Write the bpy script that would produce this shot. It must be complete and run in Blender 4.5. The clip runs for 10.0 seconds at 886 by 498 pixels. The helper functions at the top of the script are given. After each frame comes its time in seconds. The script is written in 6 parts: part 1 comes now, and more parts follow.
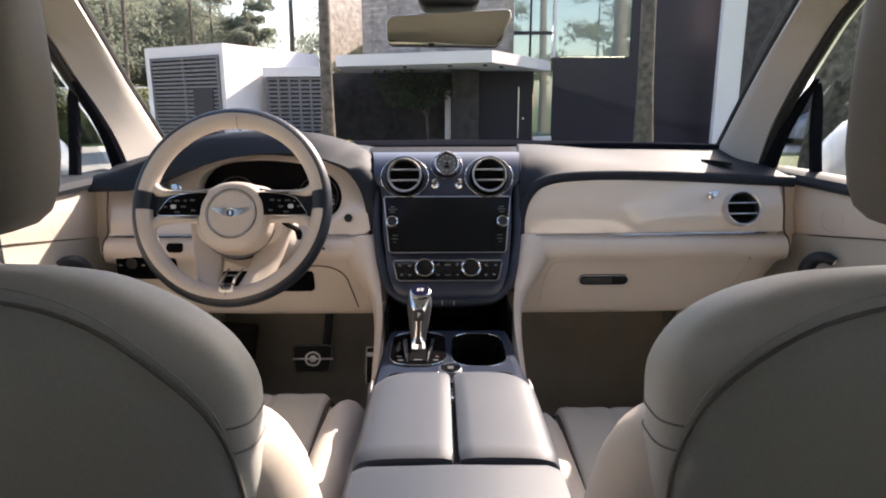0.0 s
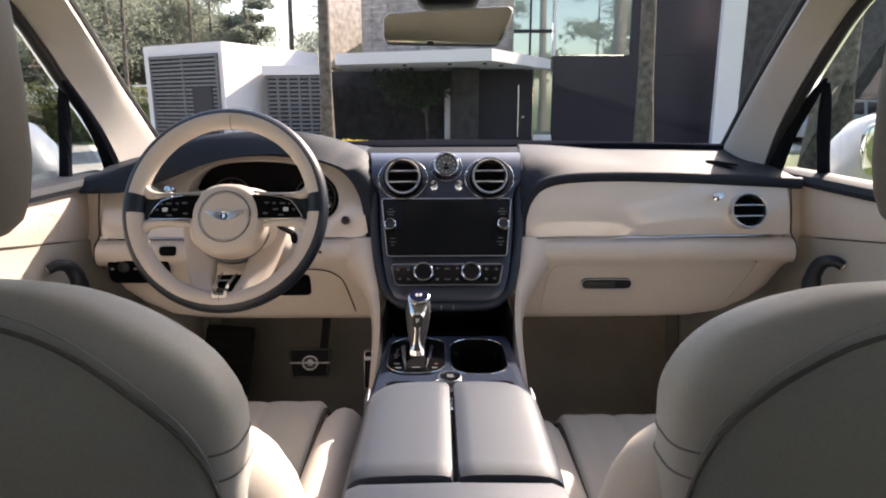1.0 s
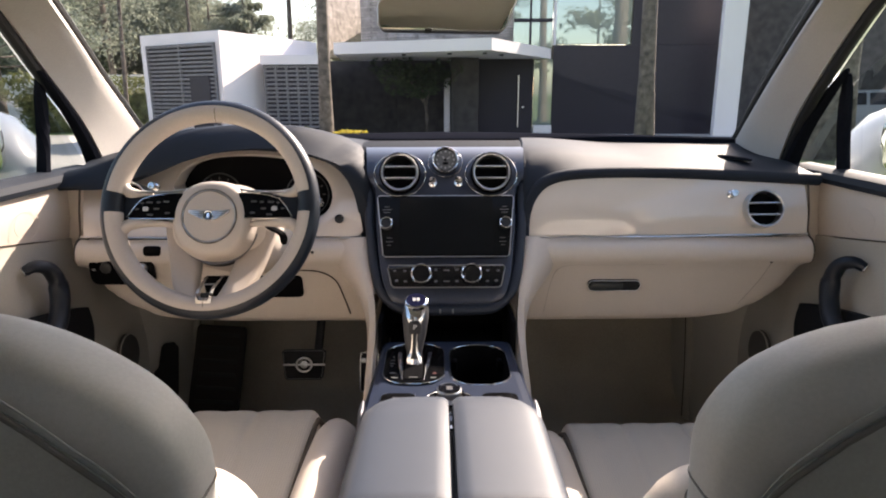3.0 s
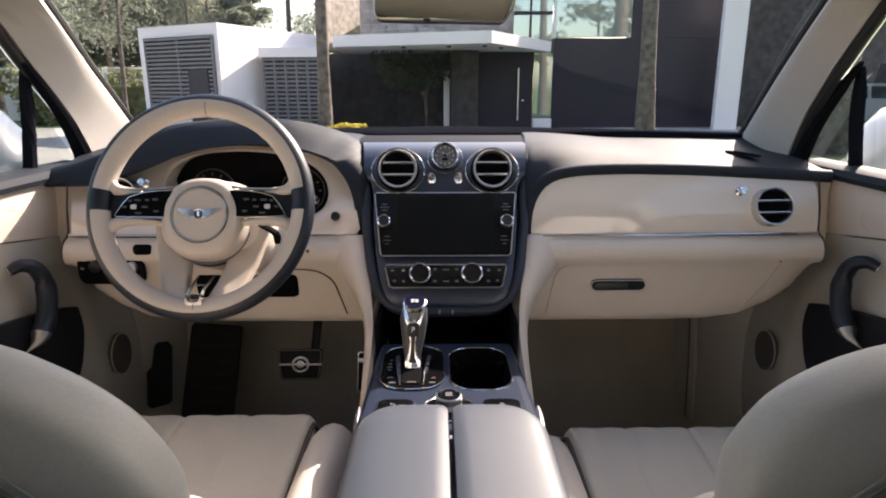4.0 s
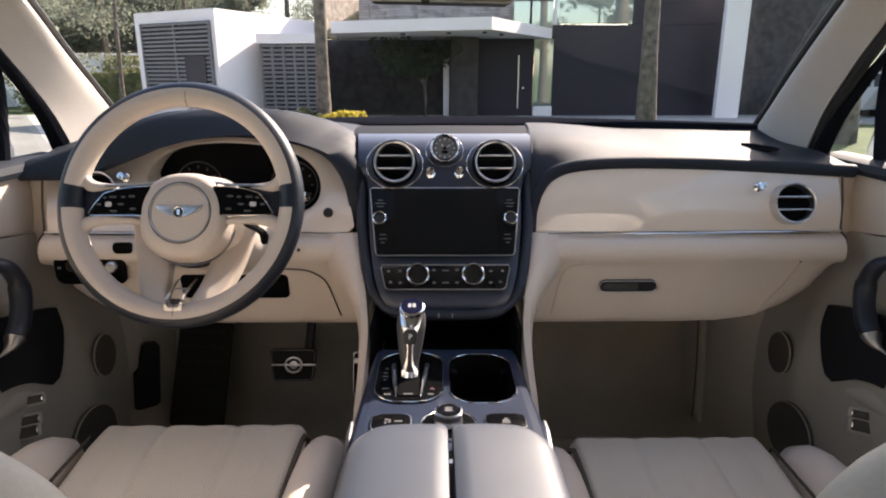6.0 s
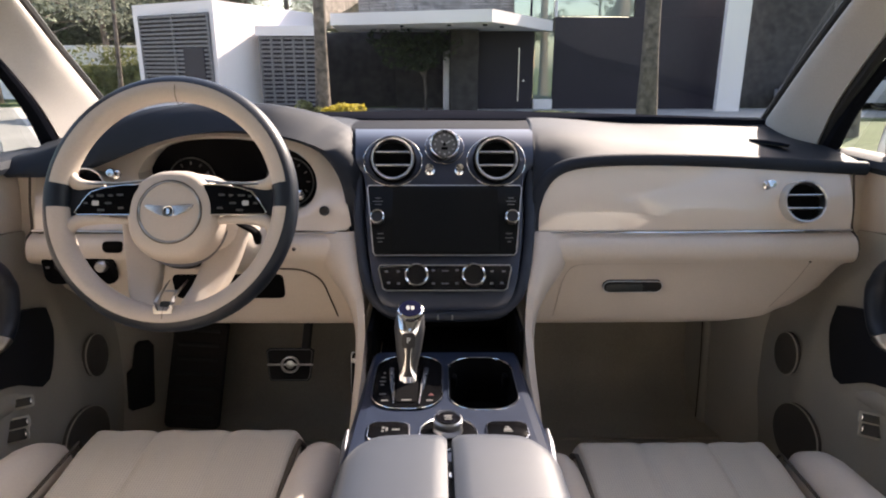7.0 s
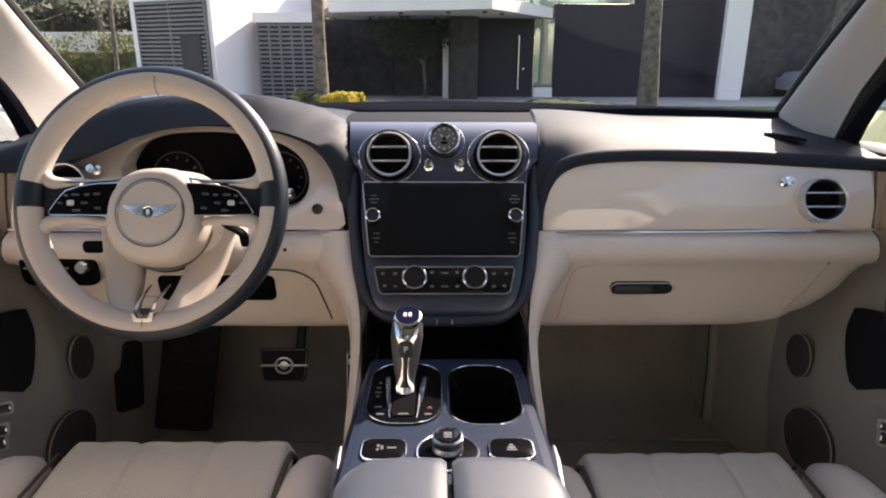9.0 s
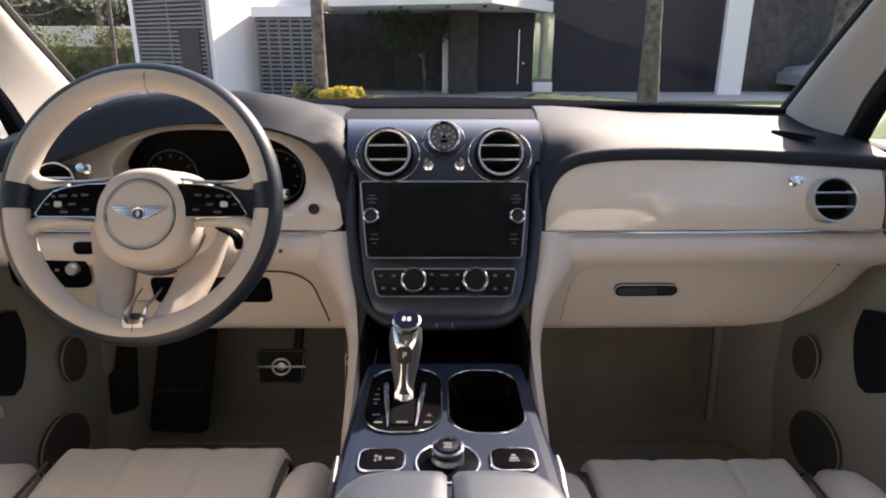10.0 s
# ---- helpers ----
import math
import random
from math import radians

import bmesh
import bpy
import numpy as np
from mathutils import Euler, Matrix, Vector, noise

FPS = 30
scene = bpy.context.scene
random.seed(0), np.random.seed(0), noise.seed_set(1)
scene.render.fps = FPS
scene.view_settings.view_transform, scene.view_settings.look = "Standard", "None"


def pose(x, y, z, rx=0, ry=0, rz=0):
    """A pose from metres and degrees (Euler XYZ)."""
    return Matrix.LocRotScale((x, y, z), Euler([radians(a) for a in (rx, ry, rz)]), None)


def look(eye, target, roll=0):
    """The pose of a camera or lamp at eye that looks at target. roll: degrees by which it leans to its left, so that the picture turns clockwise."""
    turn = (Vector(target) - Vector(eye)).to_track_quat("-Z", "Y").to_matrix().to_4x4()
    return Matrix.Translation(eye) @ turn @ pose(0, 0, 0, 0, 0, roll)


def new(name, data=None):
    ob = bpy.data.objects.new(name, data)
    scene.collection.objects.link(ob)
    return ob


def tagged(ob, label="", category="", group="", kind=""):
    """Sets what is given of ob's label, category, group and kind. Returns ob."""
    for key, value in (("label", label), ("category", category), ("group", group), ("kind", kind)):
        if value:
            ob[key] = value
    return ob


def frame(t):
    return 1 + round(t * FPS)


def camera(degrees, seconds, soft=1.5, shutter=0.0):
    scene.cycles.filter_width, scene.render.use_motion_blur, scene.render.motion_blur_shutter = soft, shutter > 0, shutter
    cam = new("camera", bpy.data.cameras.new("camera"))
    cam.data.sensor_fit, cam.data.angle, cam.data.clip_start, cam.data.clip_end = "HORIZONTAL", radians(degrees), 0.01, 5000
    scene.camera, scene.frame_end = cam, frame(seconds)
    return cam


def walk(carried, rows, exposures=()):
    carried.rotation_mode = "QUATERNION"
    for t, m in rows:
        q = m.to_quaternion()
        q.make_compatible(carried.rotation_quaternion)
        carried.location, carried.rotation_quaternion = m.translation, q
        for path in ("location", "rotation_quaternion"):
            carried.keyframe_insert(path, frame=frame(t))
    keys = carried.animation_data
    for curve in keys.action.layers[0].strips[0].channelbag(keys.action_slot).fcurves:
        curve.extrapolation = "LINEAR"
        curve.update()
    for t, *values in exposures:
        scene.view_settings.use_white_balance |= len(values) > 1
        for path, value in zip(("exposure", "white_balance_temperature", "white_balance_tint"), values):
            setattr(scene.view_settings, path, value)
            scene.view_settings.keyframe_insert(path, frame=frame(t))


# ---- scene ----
cam = camera(70.7, 10.0, soft=2.0)
PATH = [
    (0, (-0.018, -0.384, 1.264), (-0.005, 1.565, 0.815), -0.2),
    (0.5, (-0.018, -0.369, 1.264), (-0.004, 1.58, 0.814), -0.2),
    (1, (-0.017, -0.352, 1.267), (-0.003, 1.596, 0.813), -0.2),
    (1.5, (-0.017, -0.335, 1.267), (-0.002, 1.612, 0.81), -0.2),
    (2, (-0.017, -0.317, 1.267), (-0.001, 1.628, 0.804), -0.2),
    (2.5, (-0.016, -0.301, 1.269), (-0.001, 1.643, 0.796), -0.2),
    (4, (-0.015, -0.244, 1.271), (0.002, 1.692, 0.767), -0.1),
    (4.5, (-0.015, -0.226, 1.271), (0.002, 1.707, 0.759), -0.1),
    (5, (-0.015, -0.206, 1.272), (0.003, 1.725, 0.75), -0.0),
    (5.5, (-0.015, -0.188, 1.272), (0.004, 1.74, 0.741), 0.0),
    (7, (-0.014, -0.136, 1.274), (0.006, 1.783, 0.712), 0.1),
    (7.5, (-0.014, -0.121, 1.275), (0.006, 1.795, 0.704), 0.1),
    (8, (-0.014, -0.106, 1.275), (0.007, 1.808, 0.695), 0.1),
    (8.5, (-0.014, -0.092, 1.276), (0.008, 1.82, 0.688), 0.1),
    (9, (-0.014, -0.076, 1.277), (0.009, 1.832, 0.68), 0.2),
    (9.5, (-0.014, -0.063, 1.277), (0.009, 1.844, 0.673), 0.2),
    (10, (-0.014, -0.048, 1.279), (0.01, 1.856, 0.666), 0.2),
]
walk(cam, [(t, look(eye, target, roll)) for t, eye, target, roll in PATH],
     [(0.0, 1.72, 7180, 15), (10.0, 1.77, 7230, 15)])

# ---- world and sun ----
SUN_AZ, SUN_EL = radians(39), radians(35.7)
world = bpy.data.worlds.new("sky")
scene.world = world
world.use_nodes = True
wn = world.node_tree
sky = wn.nodes.new("ShaderNodeTexSky")
sky.sky_type, sky.sun_disc = "NISHITA", False
sky.sun_elevation, sky.sun_rotation = SUN_EL, SUN_AZ
sky.air_density, sky.dust_density = 1.0, 1.5
wn.nodes["Background"].inputs["Strength"].default_value = 0.15
wn.links.new(sky.outputs["Color"], wn.nodes["Background"].inputs["Color"])
sun = new("sun", bpy.data.lights.new("sun", "SUN"))
sun.data.energy, sun.data.angle, sun.data.color = 4.5, radians(0.6), (1.0, 0.92, 0.85)
sun.matrix_world = look((math.sin(SUN_AZ) * 40, math.cos(SUN_AZ) * 40, math.tan(SUN_EL) * 40), (0, 0, 0))


# ---- materials ----
def material(name, color, rough=0.5, metal=0.0, grain=0.0, scale=300.0, vary=0.08, spec=0.5, coat=0.0, big=6.0, cells=False, sheen=0.0):
    """A principled surface with a broad and a fine variation and a fine relief."""
    m = bpy.data.materials.new(name)
    m.use_nodes = True
    t = m.node_tree
    b = t.nodes["Principled BSDF"]
    b.inputs["Roughness"].default_value, b.inputs["Metallic"].default_value = rough, metal
    b.inputs["Specular IOR Level"].default_value = spec
    b.inputs["Coat Weight"].default_value, b.inputs["Coat Roughness"].default_value = coat, 0.05
    b.inputs["Sheen Weight"].default_value = sheen
    co = t.nodes.new("ShaderNodeTexCoord")
    n1 = t.nodes.new("ShaderNodeTexNoise")
    n1.inputs["Scale"].default_value, n1.inputs["Detail"].default_value = big, 4
    n2 = t.nodes.new("ShaderNodeTexNoise")
    n2.inputs["Scale"].default_value, n2.inputs["Detail"].default_value = scale * 0.3, 3
    add = t.nodes.new("ShaderNodeMath")
    add.operation = "ADD"
    ramp = t.nodes.new("ShaderNodeMapRange")
    ramp.inputs["From Min"].default_value, ramp.inputs["From Max"].default_value = 0.7, 1.3
    ramp.inputs["To Min"].default_value, ramp.inputs["To Max"].default_value = 1 - vary, 1 + vary
    mul = t.nodes.new("ShaderNodeVectorMath")
    mul.operation = "SCALE"
    mul.inputs[0].default_value = color
    for n in (n1, n2):
        t.links.new(co.outputs["Object"], n.inputs["Vector"])
    t.links.new(n1.outputs["Fac"], add.inputs[0])
    t.links.new(n2.outputs["Fac"], add.inputs[1])
    t.links.new(add.outputs[0], ramp.inputs["Value"])
    t.links.new(ramp.outputs["Result"], mul.inputs["Scale"])
    t.links.new(mul.outputs["Vector"], b.inputs["Base Color"])
    if grain:
        if cells:
            g = t.nodes.new("ShaderNodeTexVoronoi")
            out = g.outputs["Distance"]
        else:
            g = t.nodes.new("ShaderNodeTexNoise")
            g.inputs["Detail"].default_value = 5
            out = g.outputs["Fac"]
        g.inputs["Scale"].default_value = scale
        t.links.new(co.outputs["Object"], g.inputs["Vector"])
        bump = t.nodes.new("ShaderNodeBump")
        bump.inputs["Strength"].default_value, bump.inputs["Distance"].default_value = grain, 0.001
        t.links.new(out, bump.inputs["Height"])
        t.links.new(bump.outputs["Normal"], b.inputs["Normal"])
    return m


def coursed_stone(name, color):
    """Split stone laid in thin uneven courses."""
    m = material(name, color, 0.9, grain=1.0, scale=14, vary=0.35, big=4)
    t = m.node_tree
    co, sep, add, com, brick, mul = (t.nodes.new("ShaderNode" + k) for k in ("TexCoord", "SeparateXYZ", "Math", "CombineXYZ", "TexBrick", "VectorMath"))
    t.links.new(co.outputs["Object"], sep.inputs[0])
    t.links.new(sep.outputs["X"], add.inputs[0])
    t.links.new(sep.outputs["Y"], add.inputs[1])
    t.links.new(add.outputs[0], com.inputs["X"])
    t.links.new(sep.outputs["Z"], com.inputs["Y"])
    t.links.new(com.outputs[0], brick.inputs["Vector"])
    brick.inputs["Scale"].default_value = 1.0
    brick.inputs["Brick Width"].default_value, brick.inputs["Row Height"].default_value = 0.42, 0.085
    brick.inputs["Mortar Size"].default_value, brick.inputs["Bias"].default_value = 0.007, 0.0
    brick.inputs["Color1"].default_value, brick.inputs["Color2"].default_value = (1.12, 1.11, 1.10, 1), (0.82, 0.82, 0.82, 1)
    brick.inputs["Mortar"].default_value = (0.5, 0.49, 0.48, 1)
    mul.operation = "MULTIPLY"
    base = t.nodes["Principled BSDF"].inputs["Base Color"]
    t.links.new(base.links[0].from_socket, mul.inputs[0])
    t.links.new(brick.outputs["Color"], mul.inputs[1])
    t.links.new(mul.outputs[0], base)
    return m


def pane_material(name, tint, gloss, rough=0.0):
    """Thin glass: light passes straight through, a little is mirrored, more at a slant."""
    m = bpy.data.materials.new(name)
    m.use_nodes = True
    t = m.node_tree
    t.nodes.remove(t.nodes["Principled BSDF"])
    clear, shine, mix = t.nodes.new("ShaderNodeBsdfTransparent"), t.nodes.new("ShaderNodeBsdfGlossy"), t.nodes.new("ShaderNodeMixShader")
    fres, fac = t.nodes.new("ShaderNodeFresnel"), t.nodes.new("ShaderNodeMath")
    fres.inputs["IOR"].default_value = 1.45
    fac.operation = "MULTIPLY"
    fac.inputs[1].default_value = gloss
    clear.inputs["Color"].default_value = (*tint, 1)
    shine.inputs["Roughness"].default_value = rough
    t.links.new(fres.outputs[0], fac.inputs[0])
    t.links.new(fac.outputs[0], mix.inputs[0])
    t.links.new(clear.outputs[0], mix.inputs[1])
    t.links.new(shine.outputs[0], mix.inputs[2])
    t.links.new(mix.outputs[0], t.nodes["Material Output"].inputs["Surface"])
    return m


BEIGE = material("beige_leather", (0.585, 0.515, 0.448), 0.48, grain=0.07, scale=1300, cells=True, vary=0.05)
NAVY = material("navy_leather", (0.015, 0.019, 0.027), 0.62, grain=0.06, scale=1300, cells=True, vary=0.10, spec=0.20)
DECK = material("navy_deck_leather", (0.016, 0.016, 0.018), 0.62, grain=0.06, scale=1300, cells=True, vary=0.10, spec=0.05)
DECK_BLACK = material("black_demister_plastic", (0.010, 0.011, 0.015), 0.6, grain=0.1, scale=500, vary=0.15, spec=0.0)
# the beige leather again, darkened to carry the shade on the steering wheel
SHADED_RIM_BEIGE = material("shaded_rim_leather", (0.455, 0.395, 0.342), 0.46, grain=0.07, scale=1300, cells=True, vary=0.05)
# navy leather lightened for the cabin light falling on the stack's border
LIT_NAVY = material("lit_navy_leather", (0.021, 0.027, 0.041), 0.5, grain=0.06, scale=1300, cells=True, vary=0.10, spec=0.35)
RIM_NAVY = material("navy_rim_leather", (0.009, 0.013, 0.021), 0.40, grain=0.05, scale=1300, cells=True, vary=0.10, spec=0.4)
RECESS = material("dark_navy_leather", (0.017, 0.018, 0.022), 0.6, grain=0.06, scale=1300, cells=True, vary=0.10, spec=0.2)
ARMREST = material("navy_armrest_leather", (0.012, 0.021, 0.039), 0.56, grain=0.14, scale=1300, cells=True, vary=0.10, spec=0.6, sheen=0.08)
BACKPANEL = material("grey_taupe_leather", (0.31, 0.325, 0.305), 0.55, grain=0.10, scale=1300, cells=True, vary=0.08)
BAND = material("taupe_seam", (0.18, 0.17, 0.155), 0.8, vary=0.1)
PIPING = material("dark_piping", (0.115, 0.112, 0.102), 0.7, vary=0.1)
# beige backrest leather, greyed to hold the dim cool light on it
BACKSHELL = material("cool_shaded_leather", (0.43, 0.425, 0.40), 0.5, grain=0.08, scale=1300, cells=True, vary=0.06)
# head restraint leather with the shade on its rear face put into the colour
SHADED_HEADREST = material("shaded_headrest_leather", (0.14, 0.13, 0.115), 0.55, grain=0.10, scale=1300, cells=True, vary=0.08)
POD = material("pod_plastic", (0.0042, 0.0042, 0.0048), 0.22, vary=0.08, spec=0.02)
# near-black: the darkness inside wells, vents and cubby is put into the colour
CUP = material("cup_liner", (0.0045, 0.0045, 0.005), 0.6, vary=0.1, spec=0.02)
LINEN = material("linen_cloth", (0.425, 0.397, 0.34), 0.8, grain=0.15, scale=900, vary=0.05)
PILLAR_CLOTH = material("pillar_cloth", (0.46, 0.43, 0.395), 0.85, grain=0.15, scale=900, vary=0.05)
VENEER = material("cream_veneer", (0.66, 0.58, 0.50), 0.06, grain=0.0, vary=0.03, coat=1.0, big=4, scale=40)
NAVY_GLOSS = material("navy_lacquer", (0.026, 0.035, 0.060), 0.36, vary=0.08, spec=0.62)
CONSOLE_NAVY = material("navy_console_lacquer", (0.017, 0.024, 0.044), 0.38, vary=0.08, spec=0.15)
CHROME = material("chrome", (0.82, 0.82, 0.83), 0.12, metal=1.0, vary=0.03)
SATIN = material("satin_metal", (0.68, 0.68, 0.69), 0.3, metal=1.0, vary=0.05)
RING_METAL = material("dull_ring_metal", (0.42, 0.40, 0.38), 0.34, metal=1.0, vary=0.05)
TRIM_METAL = material("brushed_trim", (0.17, 0.17, 0.19), 0.5, metal=1.0, vary=0.08)
BLACK = material("black_plastic", (0.012, 0.012, 0.013), 0.45, grain=0.2, scale=500, vary=0.15)
PADDLE = material("dark_grey_paddle", (0.030, 0.034, 0.034), 0.35, vary=0.1)
RUBBER = material("black_rubber", (0.014, 0.014, 0.015), 0.7, grain=0.3, scale=300, vary=0.15)
GLOSSY = material("black_glass", (0.006, 0.006, 0.008), 0.06, vary=0.05)
SCREEN = material("screen_glass", (0.0095, 0.010, 0.0105), 0.16, vary=0.03, spec=0.08)
FINE_SEAM = material("fine_seam", (0.40, 0.345, 0.295), 0.8)
DIALS = material("dark_dial_panel", (0.003, 0.003, 0.004), 0.35, vary=0.05, spec=0.04)
DARKGAP = material("dark_cavity", (0.006, 0.006, 0.006), 0.8, vary=0.1)
CARPET = material("brown_carpet", (0.365, 0.33, 0.262), 0.95, grain=0.8, scale=900, vary=0.15, sheen=0.2)
MAT_DARK = material("dark_mat", (0.022, 0.019, 0.017), 0.9, grain=0.8, scale=600, vary=0.2)
GRILLE = material("speaker_mesh", (0.080, 0.071, 0.060), 0.6, grain=0.9, scale=1200, cells=True, vary=0.15)
# grey chosen for unseen linings so that bounced fill light stays neutral
REAR_LINING = material("grey_lining", (0.44, 0.43, 0.41), 0.8, grain=0.1, scale=600)
FAINT = material("faint_grey", (0.05, 0.05, 0.05), 0.5)
DIM_MARK = material("dim_marking", (0.11, 0.11, 0.11), 0.5, vary=0.05)
MARK = material("grey_marking", (0.22, 0.22, 0.22), 0.5, vary=0.05)
PALE_MARK = material("pale_marking", (0.48, 0.48, 0.47), 0.5, vary=0.05)
WHITE_MARK = material("white_marking", (0.8, 0.8, 0.8), 0.5, vary=0.03)
SEAM = material("dark_seam", (0.06, 0.047, 0.036), 0.8, vary=0.1)
CAR_WHITE = material("white_car_paint", (0.78, 0.78, 0.79), 0.3, vary=0.02, coat=1.0)
FAR_PAINT = material("grey_car_paint", (0.30, 0.30, 0.31), 0.35, vary=0.05)
MIRROR = material("mirror_silver", (0.78, 0.78, 0.71), 0.01, metal=1.0, vary=0.01)
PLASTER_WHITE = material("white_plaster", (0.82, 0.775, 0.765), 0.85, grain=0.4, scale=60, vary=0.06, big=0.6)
DARK_PANEL = material("dark_panel", (0.018, 0.015, 0.024), 0.45, grain=0.1, scale=40, vary=0.15, big=0.5, spec=0.3)
SLATE = material("grey_slate", (0.060, 0.054, 0.051), 0.85, grain=0.9, scale=18, vary=0.35, big=3)
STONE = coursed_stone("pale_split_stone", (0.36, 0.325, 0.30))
# slate with the canopy's shade worked into its colour
SHADED_SLATE = material("shaded_slate", (0.050, 0.046, 0.043), 0.8, grain=0.9, scale=18, vary=0.35, big=3, spec=0.3)
LOUVRE = material("grey_slat", (0.16, 0.155, 0.16), 0.55, grain=0.2, scale=60, vary=0.12)
BARK = material("pine_bark", (0.115, 0.095, 0.078), 0.95, grain=1.0, scale=30, vary=0.55, big=7)
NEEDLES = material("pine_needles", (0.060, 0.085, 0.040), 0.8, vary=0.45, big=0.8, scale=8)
# far leaves are painted paler in place of haze over distance
HAZY_NEEDLES = material("hazy_foliage", (0.21, 0.235, 0.18), 0.8, vary=0.45, big=0.5, scale=5)
HEDGE = material("hedge_leaf", (0.17, 0.18, 0.075), 0.7, vary=0.5, big=2, scale=20)
YELLOW = material("yellow_shrub", (0.45, 0.38, 0.06), 0.7, vary=0.3, big=6, scale=40)
GRASS = material("lawn", (0.085, 0.12, 0.035), 0.9, grain=0.8, scale=50, vary=0.35, big=0.7)
# lawn colour darkened so that the bank looks shaded
SHADED_LAWN = material("shaded_lawn", (0.030, 0.048, 0.018), 0.9, grain=0.9, scale=40, vary=0.5, big=3, spec=0.1)
PAVING = material("pale_paving", (0.36, 0.345, 0.32), 0.85, grain=0.5, scale=25, vary=0.15, big=0.8)
for leafy, share in ((NEEDLES, 0.35), (HAZY_NEEDLES, 0.55), (HEDGE, 0.4), (YELLOW, 0.4)):
    t = leafy.node_tree
    glow, mix, base = t.nodes.new("ShaderNodeBsdfTranslucent"), t.nodes.new("ShaderNodeMixShader"), t.nodes["Principled BSDF"]
    t.links.new(base.inputs["Base Color"].links[0].from_socket, glow.inputs["Color"])
    mix.inputs[0].default_value = share
    t.links.new(base.outputs[0], mix.inputs[1])
    t.links.new(glow.outputs[0], mix.inputs[2])
    t.links.new(mix.outputs[0], t.nodes["Material Output"].inputs["Surface"])
WINDSCREEN = pane_material("windscreen_glass", (0.95, 0.925, 0.92), 0.09)
SIDE_GLASS = pane_material("side_glass", (0.58, 0.61, 0.60), 0.12)
TINTED = pane_material("tinted_glass", (0.27, 0.28, 0.27), 0.6)
TAIL_GLASS = pane_material("tail_glass", (0.55, 0.58, 0.54), 0.6)
# nearly clear glass of the added roof opening
FILL_GLASS = pane_material("fill_opening_glass", (0.97, 0.97, 0.96), 0.5)
HOUSE_GLASS = material("house_window_glass", (0.05, 0.07, 0.07), 0.02, vary=0.05, spec=1.0)
HOUSE_GLASS.node_tree.nodes["Principled BSDF"].inputs["Metallic"].default_value = 0.6
HOUSE_GLASS.node_tree.nodes["Principled BSDF"].inputs["Base Color"].links[0].from_node.inputs[0].default_value = (0.42, 0.48, 0.44)


# ---- tools for shapes ----
def thing(name, base, label, category, group="", kind=""):
    """An empty at the thing's base, under which its parts hang."""
    ob = new(name)
    ob.empty_display_size = 0.05
    ob.location = base
    return tagged(ob, label, category, group, kind)


def part(name, bm, mat, parent=None, label="", angle=40, kind=""):
    """Links a bmesh (in world places) as one mesh object, under its thing or part."""
    bmesh.ops.recalc_face_normals(bm, faces=bm.faces)
    me = bpy.data.meshes.new(name)
    bm.to_mesh(me)
    bm.free()
    me.materials.append(mat)
    me.shade_smooth()
    me.set_sharp_from_angle(angle=radians(angle))
    ob = new(name, me)
    if parent is not None:
        ob.parent = parent
        origin, p = Vector((0, 0, 0)), parent
        while p is not None:
            origin += p.location
            p = p.parent
        for v in me.vertices:
            v.co -= origin
    return tagged(ob, label, kind=kind)


def curve_points(pts, n):
    """n + 1 points on a smooth line through pts, evenly spaced along it."""
    p = [Vector(q) for q in pts]
    if len(p) == 2:
        return [p[0].lerp(p[1], i / n) for i in range(n + 1)]
    p = [2 * p[0] - p[1], *p, 2 * p[-1] - p[-2]]
    fine = []
    for a, b, c, d in zip(p, p[1:], p[2:], p[3:]):
        for k in range(12):
            u = k / 12
            fine.append(0.5 * (2 * b + (c - a) * u + (2 * a - 5 * b + 4 * c - d) * u * u + (3 * b - a - 3 * c + d) * u ** 3))
    fine.append(p[-2])
    run = [0.0]
    for a, b in zip(fine, fine[1:]):
        run.append(run[-1] + (b - a).length)
    out, j = [], 0
    for i in range(n + 1):
        s = run[-1] * i / n
        while j < len(run) - 2 and run[j + 1] < s:
            j += 1
        w = (s - run[j]) / max(1e-9, run[j + 1] - run[j])
        out.append(fine[j].lerp(fine[j + 1], min(1, max(0, w))))
    return out


def along(table, x):
    """Straight-line look-up in a table of (x, value)."""
    if x <= table[0][0]:
        return table[0][1]
    for (a, va), (b, vb) in zip(table, table[1:]):
        if x <= b:
            return va + (vb - va) * (x - a) / (b - a)
    return table[-1][1]


def skin(rows, closed=False, caps=False, bm=None):
    """A surface over rows of points; closed joins each row into a ring."""
    bm = bm or bmesh.new()
    vs = [[bm.verts.new(p) for p in r] for r in rows]
    n = len(rows[0])
    for a, b in zip(vs, vs[1:]):
        for k in range(n if closed else n - 1):
            q = (a[k], a[(k + 1) % n], b[(k + 1) % n], b[k])
            bm.faces.new(q)
    if caps and closed:
        bm.faces.new(vs[0])
        bm.faces.new(vs[-1])
    return bm


def thicken(bm, depth, face=(0, -0.8, 0.6)):
    """Gives an open surface, which looks towards face, a second skin behind it and closes the edge between them."""
    bmesh.ops.recalc_face_normals(bm, faces=bm.faces)
    if sum(f.normal.dot(Vector(face)) * f.calc_area() for f in bm.faces) < 0:
        bmesh.ops.reverse_faces(bm, faces=bm.faces[:])
    bm.normal_update()
    rim = [e for e in bm.edges if len(e.link_faces) == 1]
    old = bm.faces[:]
    back = {v: bm.verts.new(v.co - v.normal * depth) for v in bm.verts[:]}
    for f in old:
        bm.faces.new([back[v] for v in reversed(f.verts)])
    for e in rim:
        u, v = e.verts
        bm.faces.new((u, v, back[v], back[u]))
    return bm


